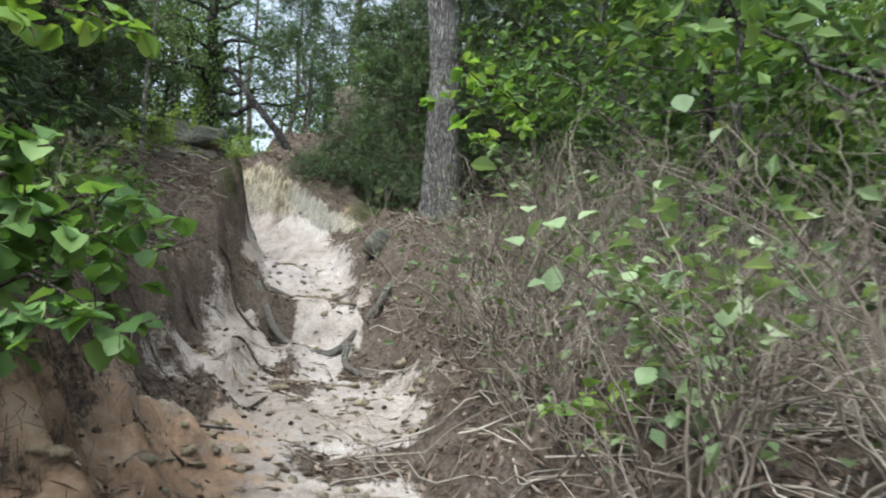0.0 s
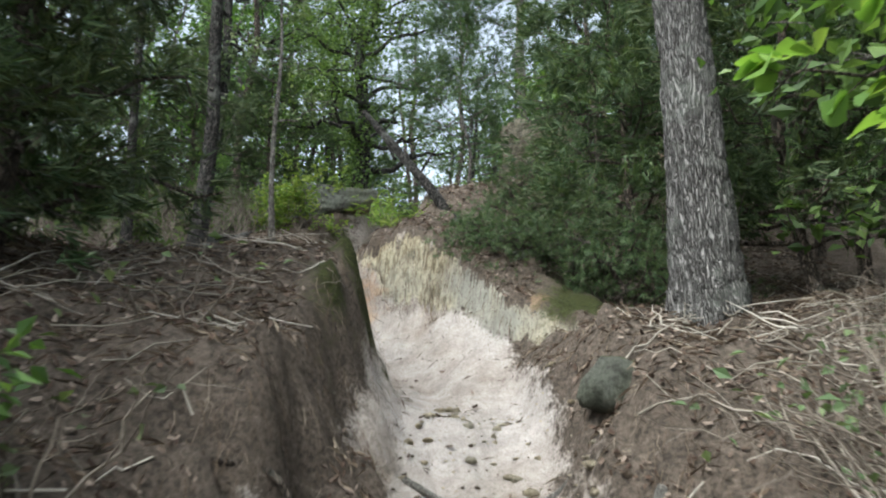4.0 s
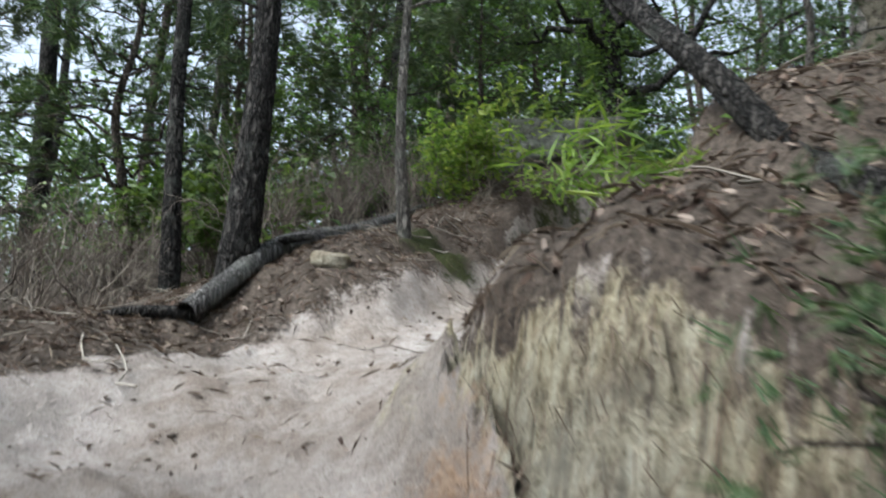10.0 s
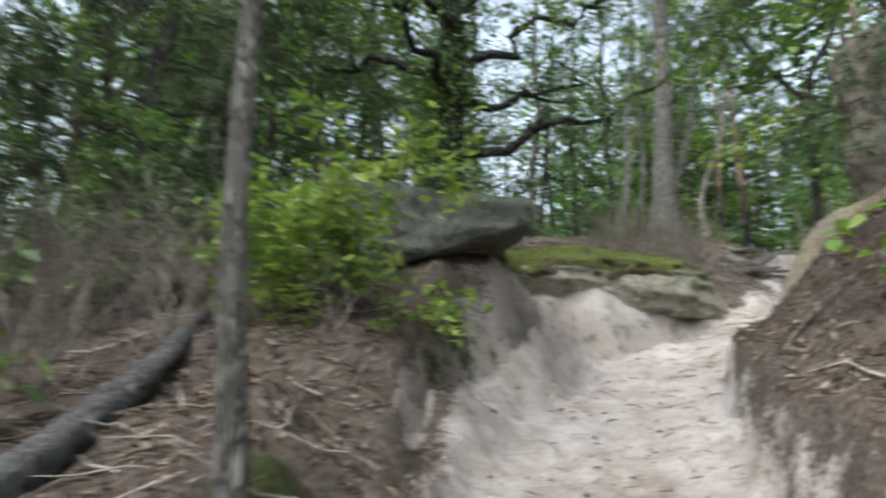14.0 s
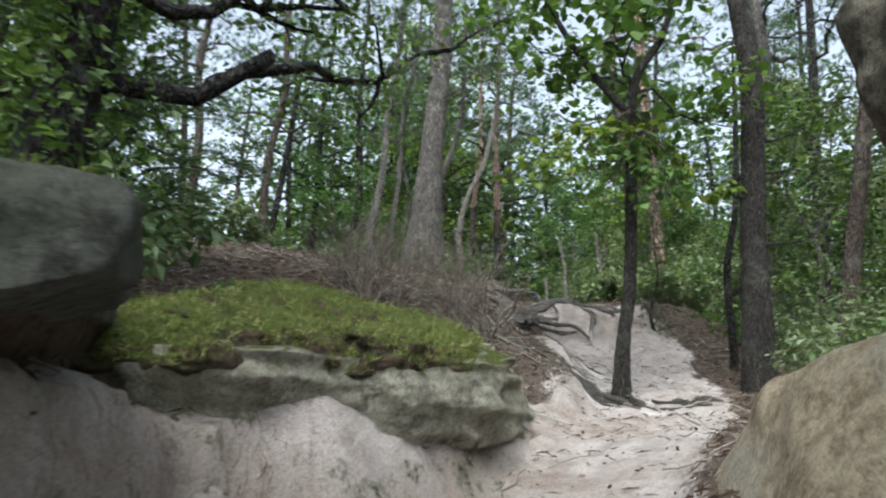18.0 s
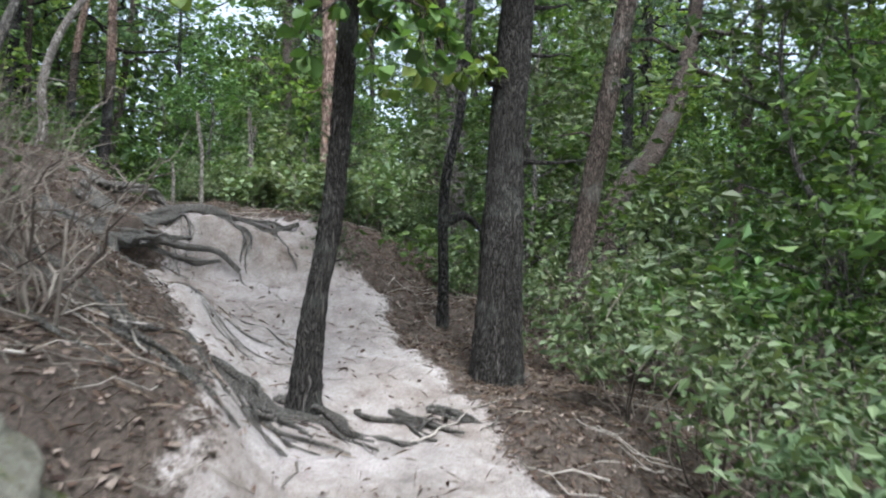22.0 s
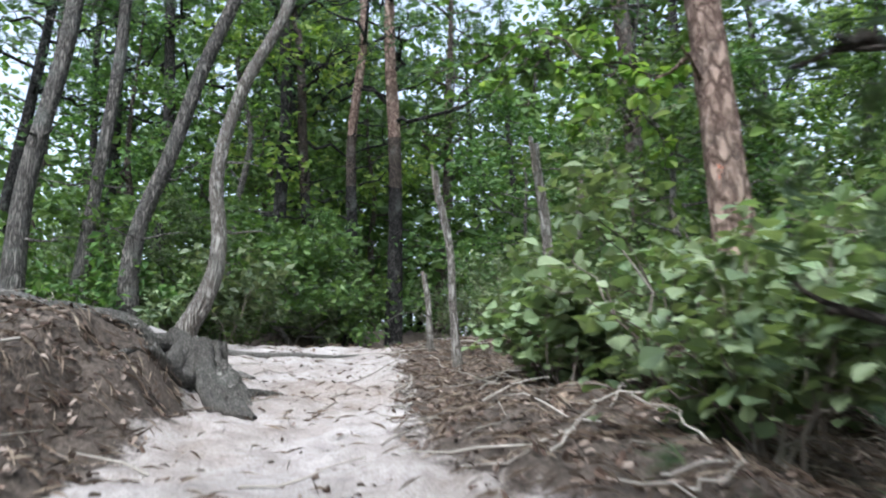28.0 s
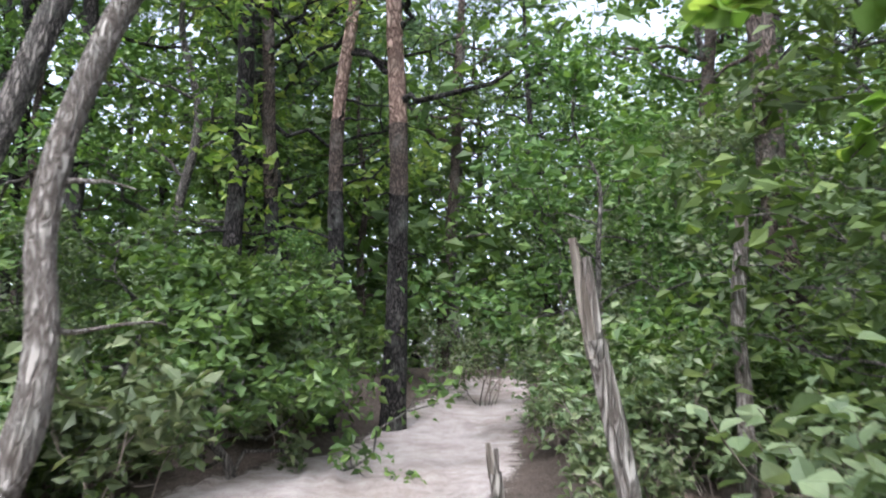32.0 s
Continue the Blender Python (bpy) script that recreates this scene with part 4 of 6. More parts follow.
def hexrock(name, label, mat, corners, rough=0.05, grain=2.2, seed=0.0, cells=26, layers=0.0, rounding=0.35, parent=None):
    """A weathered block between eight corners: bottom four, then top four, each turning the same way round."""
    c = np.array(corners, float)
    middle = c.mean(0)
    n = cells
    u = np.linspace(-1, 1, n)
    vs, fs, k = [], [], 0
    for axis in range(3):
        for side in (-1, 1):
            a, b = np.meshgrid(u, u)
            d = np.zeros((n * n, 3))
            d[:, axis], d[:, (axis + 1) % 3], d[:, (axis + 2) % 3] = side, a.ravel(), b.ravel()
            vs.append(d)
            i = np.arange(n * n).reshape(n, n)
            q = np.stack([i[:-1, :-1], i[:-1, 1:], i[1:, 1:], i[1:, :-1]], -1).reshape(-1, 4) + k
            fs.append(q if side > 0 else q[:, ::-1])
            k += n * n
    d, f = np.concatenate(vs), np.concatenate(fs)
    ball = d / (np.abs(d) ** 5).sum(-1, keepdims=True) ** 0.2
    d = d * (1 - rounding) + ball * rounding
    s, t, w = ((d[:, i:i + 1] + 1) / 2 for i in range(3))
    low = (c[0] * (1 - s) + c[1] * s) * (1 - t) + (c[3] * (1 - s) + c[2] * s) * t
    high = (c[4] * (1 - s) + c[5] * s) * (1 - t) + (c[7] * (1 - s) + c[6] * s) * t
    v = low * (1 - w) + high * w - middle
    out = unit(v)
    p = v + middle
    v = v + out * (rough * 2 * fbm(p[:, 0] * grain + seed, p[:, 1] * grain, p[:, 2] * grain, 5))[:, None]
    if layers:
        v = v + out * np.array([1, 1, 0]) * (layers * vnoise(p[:, 2] * 14 + seed, p[:, 0] * 1.3, p[:, 1] * 1.3))[:, None]
    bm = bmesh.new()
    me = fast_mesh(name, v, f, mat)
    bm.from_mesh(me)
    bmesh.ops.remove_doubles(bm, verts=bm.verts, dist=0.001)
    bmesh.ops.recalc_face_normals(bm, faces=bm.faces)
    bm.to_mesh(me)
    bm.free()
    if parent is not None:
        ob = part(name, me, parent, label)
        ob.location = middle - np.array(parent.location)
        return ob
    ob = new(name, me)
    ob.location = middle
    return tagged(ob, label, "rock")


def root_thing(name, label, lines, mat=None, rough=0.22, category="root", group="", split=1, seed=0):
    """Roots that leave one place: each line of points with its two radii is a part, or a bundle of thinner ones."""
    r = np.random.default_rng(seed)
    first = lines[0][0][0]
    root = thing(name, label, category, first, group)
    for k, (pts, r0, r1) in enumerate(lines):
        base = smooth_line(np.array(pts, float) - np.array(first), 40)
        t = np.linspace(0, 1, 40)
        for m in range(split):
            p = base
            thin = 1.0
            if split > 1:
                thin = r.uniform(0.35, 0.62) if m else 0.62
                sway = np.stack([np.interp(t, np.linspace(0, 1, 7), r.normal(0, 1.3, 7)) for _ in range(3)], -1) * np.array([1, 1, 0.45])
                p = smooth_line((base + sway * r0 * (0.4 + 1.6 * t[:, None] * min(1, m)))[::5], 40)
                p = p[:int(40 * (r.uniform(0.55, 1.0) if m else 1.0))]
            v, f = tube(p, np.linspace(r0, r1, len(p)) * thin, 10, rough, 5, k * 3.1 + m, 0, 0.14 * r0 * thin, max(0.006, r0 * 0.35), 6.0)
            part("root_strand", fast_mesh("root_strand", v, f, mat or ROOT), root)
    return root


def on(x, y, dz=0.0):
    return (x, y, ground_z(x, y) + dz)

# ---- trees that stand by the trail ----
pine_tree("tall furrowed grey trunk standing at the edge of the gully", on(-0.15, 8.5), 13, 0.175, 0.55, 12, 2.2, 300, BARK_OAK, seed=3, stubs=3, lean=(0.35, 0.2), relief=0.02, plate=0.03, long_=4.0)
pine_tree("dark slender pine trunk beside a fallen log", on(-7.67, 12.25), 12, 0.066, 0.5, 14, 1.8, 420, BARK_PINE, seed=4, lean=(-0.5, 0.1), relief=0.01, plate=0.03, long_=2.2)
pine_tree("dark scaly pine trunk, thick at its foot, beside a fallen log", on(-6.27, 11.85), 13, 0.085, 0.55, 14, 2.0, 420, BARK_PINE, seed=5, lean=(0.1, 0.5), rad=(0.125, 0.09, 0.085, 0.08, 0.07, 0.05, 0.02), relief=0.014, plate=0.035, long_=1.8)
pine_tree("dark pine trunk with dead side branches", on(-9.2, 10.7), 12, 0.09, 0.35, 16, 1.8, 480, BARK_PINE, seed=6, stubs=16)
broadleaf_tree("thin straight grey sapling on a mossy edge", on(-5.78, 13.1), 6.5, 0.045, 0.35, 12, 1.1, 900, 0.08, BARK_GREY, LEAF_DULL, (-0.3, 0.2), 8, crook=0.04)
ivy_tree = broadleaf_tree("old ivy-clad tree with a dark forked trunk", on(-7.1, 19.4), 10, 0.2, 0.18, 34, 2.3, 14000, 0.085, BARK_PINE, LEAF_OAK, (0.5, 0.3), 9)
r_ = np.random.default_rng(91)
u_, a_ = r_.uniform(0.06, 0.75, 5200), r_.uniform(0, 6.28, 5200)
d_ = 0.17 + np.abs(r_.normal(0, 0.16, 5200)) * (1 + 0.8 * vnoise(u_ * 9, a_ * 0.6))
v_, f_ = leaf_cards(r_, np.stack([0.5 * u_ + np.cos(a_) * d_, 0.3 * u_ + np.sin(a_) * d_, 10 * u_ - 0.25], -1), 0.085, 0.3, 0.6)
part("ivy", fast_mesh("ivy", v_, f_, LEAF_OAK, False), ivy_tree, "dark green ivy leaves", kind="stuff")
pine_tree("grey furrowed pine with a flared foot", on(-4.15, 27.5), 14, 0.19, 0.55, 14, 2.4, 420, BARK_GREY, seed=10, lean=(0.5, 0.0), rad=(0.34, 0.21, 0.18, 0.16, 0.13, 0.09, 0.03))
pine_tree("thick brown pine trunk with scaly bark beside the path", on(-0.42, 23.1), 13, 0.14, 0.6, 14, 2.4, 420, BARK_DARK, seed=11, lean=(0.35, -0.1), rad=(0.19, 0.145, 0.135, 0.125, 0.11, 0.07, 0.03), relief=0.012, plate=0.026, long_=2.4)
pine_tree("leaning brown pine among the bushes", on(1.1, 23.9), 12, 0.11, 0.55, 14, 2.0, 420, BARK_BROWN, seed=12, lean=(1.9, -0.6), relief=0.01, plate=0.04, long_=2.0)
pine_tree("straight red pine with a painted red blaze", on(0.9, 29.15), 13, 0.12, 0.5, 16, 2.2, 460, BARK_RED, seed=13, stubs=5,
          line=[(0, 0, -0.25), (-0.04, 0, 1.65), (-0.1, 0.02, 3.2), (-0.22, 0, 5.5), (-0.28, 0.03, 8.0), (-0.3, 0, 10.5), (-0.35, 0, 12.8)], relief=0.006, plate=0.04, long_=2.0)
pine_tree("slender grey pine on the crest", on(-5.19, 32.52), 11, 0.1, 0.4, 16, 1.8, 420, BARK_GREY, seed=14, lean=(0.7, 0.3))
pine_tree("slender dark grey pine on the crest", on(-4.88, 33.13), 11, 0.075, 0.4, 14, 1.8, 400, BARK_GREY, seed=24, lean=(0.9, 0.2))
pine_tree("dark pine pair behind the crest", on(-1.25, 37.2), 12, 0.13, 0.35, 16, 2.0, 480, BARK_PINE, seed=16, upper=BARK_RED)
pine_tree("dark pine pair behind the crest", on(-2.05, 37.3), 12, 0.1, 0.4, 14, 1.8, 420, BARK_PINE, seed=20, lean=(0.4, 0.2), upper=BARK_RED)
pine_tree("dark leaning pine behind the crest", on(-2.6, 38.0), 11, 0.1, 0.35, 14, 1.8, 420, BARK_PINE, seed=17, lean=(-0.8, 0), upper=BARK_BROWN)
pine_tree("pale pine trunk behind the path", on(2.4, 27.6), 12, 0.16, 0.5, 14, 2.0, 400, BARK_GREY, seed=18)

z0 = ground_z(-2.15, 22.8)
thin = thing("broadleaf_tree", "slim dark forked oak standing in the middle of the path", "tree", (-2.15, 22.8, z0))
trunk_part(thin, [(-0.03, 0, -0.15), (0.0, 0, 0.5), (0.1, 0, 1.2), (0.16, 0.02, 2.2), (0.2, 0.05, 3.4)], (0.11, 0.072, 0.068, 0.064, 0.056), BARK_DARK, 14, 0.1, 0.4, 2.0, relief=0.012, plate=0.022, long_=7.0)
trunk_part(thin, [(0.2, 0.05, 3.35), (-0.15, 0.1, 3.8), (-0.5, 0.2, 4.4), (-1.0, 0.4, 5.6)], (0.05, 0.045, 0.035, 0.015), BARK_DARK, 9, 0.06, 0, 3.0, "fork")
trunk_part(thin, [(0.2, 0.05, 3.35), (0.3, 0.05, 3.9), (0.6, 0.0, 4.4), (0.9, 0.1, 5.8)], (0.055, 0.05, 0.04, 0.015), BARK_DARK, 9, 0.06, 0, 4.0, "fork")
r_ = np.random.default_rng(5)
(v_, f_), tips_ = limbs_and_tips(r_, [(0.2, 0.05, 3.4), (0.1, 0.1, 4.2), (0.0, 0.2, 6.0)], (0.05, 0.03, 0.01), 0.05, 14, 1.7, 0.2)
part("limbwork", fast_mesh("limbwork", v_, f_, BARK_DARK), thin, kind="stuff")
c_ = tips_[r_.integers(0, len(tips_), 1500)] + r_.normal(0, 0.16, (1500, 3))
v_, f_ = broad_leaves(r_, c_, r_.normal(0, 1, (1500, 3)) * np.array([1, 1, 0.4]) + np.array([0, 0, -0.2]), 0.15)
part("crown", fast_mesh("crown", v_, f_, LEAF_OAK), thin, kind="stuff")

# the tree with the S-shaped trunk on the crest, and its bent neighbour
zc = ground_z(-3.13, 31.8)
pine_tree("slender grey pine with an S-shaped trunk on the crest", (-3.13, 31.8, zc), 9, 0.085, 0.55, 12, 1.8, 380, BARK_PALE, seed=15, stubs=3,
          line=[(-0.2, 0, -0.15), (-0.12, 0, 0.08), (0.02, 0.02, 0.35), (0.14, 0.04, 0.7), (0.16, 0.06, 1.0), (0.1, 0.1, 1.6), (0.28, 0.2, 2.6), (0.7, 0.3, 3.6), (1.0, 0.4, 5.0), (1.1, 0.5, 8.5)], rad=(0.1, 0.072, 0.063, 0.06, 0.056, 0.05, 0.045, 0.02), relief=0.006, plate=0.02, long_=4.0)
zc = ground_z(-3.98, 32.68)
pine_tree("bent grey pine beside the S-shaped trunk", (-3.98, 32.68, zc), 9, 0.07, 0.55, 14, 2.0, 420, BARK_GREY, seed=19, stubs=6,
          line=[(0.05, 0, -0.15), (-0.1, 0, 0.5), (-0.08, 0.05, 1.3), (0.2, 0.1, 2.2), (0.45, 0.2, 3.2), (0.9, 0.3, 4.6), (1.1, 0.4, 9.0)], rad=(0.13, 0.085, 0.08, 0.075, 0.068, 0.055, 0.02), relief=0.009, plate=0.024, long_=4.0)

# crooked little trunk with a broken side branch
z0 = ground_z(-0.05, 24.4)
root = thing("sapling", "crooked thin trunk with a broken side branch", "tree", (-0.05, 24.4, z0))
trunk_part(root, [(0, 0, -0.1), (0.0, 0, 0.5), (-0.03, 0, 1.0), (0.0, 0, 1.5), (0.12, 0, 2.0), (0.3, 0.1, 3.4), (0.35, 0.1, 5.0)], (0.06, 0.05, 0.05, 0.045, 0.04, 0.03, 0.01), BARK_PINE, 9, 0.12, 0.2, 1.0)
trunk_part(root, [(0, 0, 1.0), (0.2, -0.05, 1.08), (0.38, -0.1, 0.95)], (0.05, 0.04, 0.03), BARK_PINE, 8, 0.15, 0, 2.0, "broken_branch")

# standing dead stems beyond the crest
for x, y, h, r, lean, lab in ((-0.8, 30.2, 1.6, 0.03, (-0.16, 0.0), "tall thin broken dead stem with pale wood at its top"), (-0.15, 29.8, 1.7, 0.04, (-0.1, 0.0), "split dead stem with a pale broken top"),
                              (-0.93, 31.5, 0.75, 0.03, (-0.05, 0), "short dead stem at the edge of the path"), (0.9, 33.0, 2.0, 0.05, (0.1, 0), "tall thin broken dead stem among bushes")):
    root = thing("dead_stem", lab, "stump", on(x, y), "dead stems beyond the crest")
    trunk_part(root, [(0, 0, -0.1), (lean[0] * 0.2, 0, h * 0.3), (lean[0] * 0.3, 0.02, h * 0.6), (lean[0] * 0.8, 0.0, h * 0.84)], (r * 1.3, r, r * 0.95, r * 0.9), BARK_PALE, 10, 0.15, 0.4, x, "lower_stem")
    for k, (dx, top) in enumerate(((-0.4, 1.0), (0.35, 0.97))):
        trunk_part(root, [(lean[0] * 0.8 + dx * r * 0.5, 0, h * 0.81), (lean[0] * 0.9 + dx * r, 0.0, h * 0.9), (lean[0] * 1.0 + dx * r * 1.5, 0, h * top)], (r * 0.62, r * 0.55, r * 0.38), BARK_PALE if k else DEADWOOD, 8, 0.3, 0, y + k, "splintered_top")

# ---- rocks ----
slab_root = thing("boulder_slab", "large tilted lichen-grey rock slab with a dark brown underside", "rock", (-6.8, 16.9, 7.3))
slab = hexrock("slab_top", "", ROCK_SLAB, [(-6.6, 15.62, 7.42), (-5.36, 16.52, 8.04), (-6.0, 18.3, 8.1), (-7.9, 17.3, 7.6), (-6.65, 15.6, 8.2), (-5.34, 16.56, 8.23), (-6.2, 18.4, 8.5), (-8.0, 17.5, 8.5)], 0.06, 2.6, 3.0, 44, 0.02, 0.2, parent=slab_root)
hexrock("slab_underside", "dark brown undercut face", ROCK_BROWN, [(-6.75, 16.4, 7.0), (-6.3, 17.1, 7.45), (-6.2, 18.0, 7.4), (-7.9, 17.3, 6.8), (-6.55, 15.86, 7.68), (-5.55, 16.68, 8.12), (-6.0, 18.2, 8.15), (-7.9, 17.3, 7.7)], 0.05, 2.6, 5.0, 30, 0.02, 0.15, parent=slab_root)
ledge_root = thing("mossy_ledge", "overhanging pale rock ledge covered with green moss and grass", "rock", (-4.7, 20.0, 7.9))
ledge = hexrock("ledge_body", "", ROCK_MOSS,
                [(-6.15, 17.95, 7.6), (-4.1, 19.42, 7.62), (-3.45, 20.85, 7.75), (-5.6, 21.0, 7.7), (-6.15, 17.8, 8.0), (-4.0, 19.3, 8.12), (-3.85, 20.9, 8.42), (-5.6, 21.0, 8.8)], 0.085, 3.0, 8.0, 80, 0.05, 0.25, parent=ledge_root)
cap = hexrock("moss_cap", "soft green moss and dead grass", MOSS_CAP,
        [(-6.35, 17.6, 7.82), (-4.35, 19.1, 8.03), (-4.3, 20.55, 8.25), (-5.6, 20.9, 8.3), (-6.3, 17.85, 8.12), (-4.25, 19.2, 8.24), (-4.25, 20.6, 8.52), (-5.6, 21.0, 8.95)], 0.15, 3.6, 4.0, 48, 0, 0.8, parent=ledge_root)
hexrock("rounded_boulder", "rounded tan boulder half buried in the bank", ROCK_TAN,
        [(-3.75, 16.9, 6.9), (-2.0, 16.9, 7.0), (-1.8, 18.6, 7.0), (-3.55, 18.55, 6.9), (-3.35, 17.0, 8.1), (-2.1, 16.9, 8.5), (-1.9, 18.2, 8.12), (-3.1, 18.3, 7.95)], 0.07, 2.0, 5.0, 40, 0, 0.6)
hexrock("leaning_boulder", "tall mottled brown boulder leaning on a pale rock", ROCK_MOTTLED,
        [(-2.95, 17.1, 8.05), (-1.6, 16.85, 8.25), (-1.5, 17.8, 8.2), (-2.75, 17.65, 8.1), (-3.15, 17.05, 9.55), (-1.5, 16.7, 9.75), (-1.4, 17.95, 9.7), (-2.95, 17.7, 9.6)], 0.12, 1.9, 6.0, 44, 0, 0.6)
boulder("small_rock", "small pale flat rock beside a log", ROCK_TAN, on(-5.66, 12.2, 0.0), (0.28, 0.2, 0.12), (0, 8, 30), None, 0.15, 2.0, 1.5, 24)
boulder("small_rock", "grey rock set in the bank below a grey trunk", ROCK_SLAB, on(-0.72, 7.75, -0.02), (0.4, 0.3, 0.3), (0, 8, 60), None, 0.18, 2.5, 1.5, 28)
boulder("small_rock", "dark rock jutting from the litter above the cliff", ROCK_SLAB, on(-1.5, 10.0, 0.0), (0.4, 0.3, 0.14), (0, -10, 20), None, 0.16, 4.5, 1.5, 28)


def tufts_on(ob, name, label, mat, n, length, seed, low=0.6, count=6, keep=None):
    """Grass on the upward faces of a rock."""
    r = np.random.default_rng(seed)
    at = ob.location + (ob.parent.location if ob.parent else Vector((0, 0, 0)))
    up_faces = [p for p in ob.data.polygons if p.normal.z > low and (keep is None or keep(p.center + at))]
    c = np.array([up_faces[int(r.integers(len(up_faces)))].center + at for _ in range(n)]) + r.normal(0, 0.03, (n, 3)) * np.array([1, 1, 0])
    v, f = needle_tufts(r, c, r.normal(0, 0.6, (n, 3)) + np.array([0.2, -0.3, 0.8]), length, count, 0.003, 1.1)
    tagged(new(name, fast_mesh(name, v, f, mat, False)), label, "grass", kind="stuff")


tufts_on(cap, "ledge_grass", "thin yellow-green grass and moss on the rock ledge", GRASS, 3000, 0.055, 3, 0.2, keep=lambda p: p.y < 20.6)
tufts_on(slab, "slab_moss", "low moss tufts on the rock slab", GRASS, 350, 0.04, 4, 0.8)

# ---- logs ----
log = thing("fallen_log", "dark rotting fallen log lying on the leaf litter", "log", on(-6.0, 11.35, 0.08))
lp = [np.array(on(x, y, 0.09)) - np.array(on(-6.0, 11.35, 0.08)) for x, y in ((-6.0, 11.35), (-6.25, 12.2), (-6.6, 13.2), (-7.05, 14.3), (-7.6, 15.5))]
trunk_part(log, lp, (0.075, 0.08, 0.075, 0.07, 0.05), BARK_OAK, 12, 0.2, 0, 2.0, "log_body")
trunk_part(log, [lp[0] + np.array((0.0, 0.1, 0)), lp[0] + np.array((-0.35, -0.25, 0.0)), lp[0] + np.array((-0.6, -0.3, -0.05))], (0.05, 0.035, 0.02), BARK_PINE, 7, 0.15, 0, 1.0, "broken_branch")
trunk_part(log, [lp[1] + np.array((0.05, 0.0, 0.05)), lp[1] + np.array((0.3, 0.05, 0.06)), lp[1] + np.array((0.42, -0.1, 0.0))], (0.035, 0.025, 0.012), BARK_PINE, 7, 0.15, 0, 1.0, "broken_branch")
lean = thing("fallen_tree", "dark fallen tree leaning from the mound into the trees", "log", on(-2.55, 11.68))
trunk_part(lean, [(0.3, -0.2, -0.25), (-0.05, 0.05, 0.02), (-0.5, 0.3, 0.62), (-0.95, 0.58, 1.2), (-1.3, 0.82, 1.66), (-1.65, 1.05, 2.12)], (0.075, 0.065, 0.06, 0.056, 0.052, 0.035), BARK_PINE, 12, 0.12, 0.3, 4.0, "log_body", 0.008, 0.03, 3.0)
for k, (u, dx, dy, dz) in enumerate(((0.35, 0.25, -0.1, 0.3), (0.55, -0.2, 0.1, 0.4), (0.8, 0.3, 0.2, 0.25))):
    b = np.array((-1.4, 0.85, 1.55)) * u / 0.75
    trunk_part(lean, [b, b + np.array((dx, dy, dz)) * 0.6, b + np.array((dx * 1.2, dy * 0.6, dz * 1.3))], (0.022, 0.015, 0.006), BARK_PINE, 7, 0.15, 0, k, "broken_branch")

# ---- roots ----
def ground_line(pairs, dz=0.03):
    return [on(x, y, dz) for x, y in pairs]


def wandering(seed, start, end, r0, r1, dz=0.02, sway=0.12, n=6):
    r = np.random.default_rng(seed)
    a, b = np.array(start, float), np.array(end, float)
    side = np.array([-(b - a)[1], (b - a)[0]])
    t = np.linspace(0, 1, n)
    off = np.cumsum(r.normal(0, 1, n))
    off = (off - off[0] - t * (off[-1] - off[0])) * sway / n ** 0.5
    return (ground_line([a + (b - a) * u + side * o for u, o in zip(t, off)], dz), r0, r1)


root_thing("step_root", "weathered root forming a step across the trail", [(ground_line([(-1.75, 6.62), (-1.4, 6.42), (-1.05, 6.4), (-0.75, 6.62), (-0.55, 7.0)], 0.01), 0.035, 0.02), wandering(3, (-0.9, 6.5), (-0.35, 5.6), 0.028, 0.012)])
root_thing("step_root", "thin weathered root crossing the sandy trail", [(ground_line([(-1.9, 7.6), (-1.5, 7.5), (-1.1, 7.62), (-0.8, 7.9)], 0.005), 0.02, 0.01)])
root_thing("hanging_root", "thin dark root looping out of the bank", [([(-2.95, 8.95, 4.35), (-2.72, 8.8, 4.4), (-2.62, 8.72, 4.28), (-2.66, 8.72, 4.15), (-2.85, 8.8, 4.08)], 0.008, 0.006), ([(-2.9, 8.7, 4.3), (-2.6, 8.5, 4.2), (-2.45, 8.35, 3.9), (-2.3, 8.25, 3.55)], 0.009, 0.006)], BARK_BROWN)
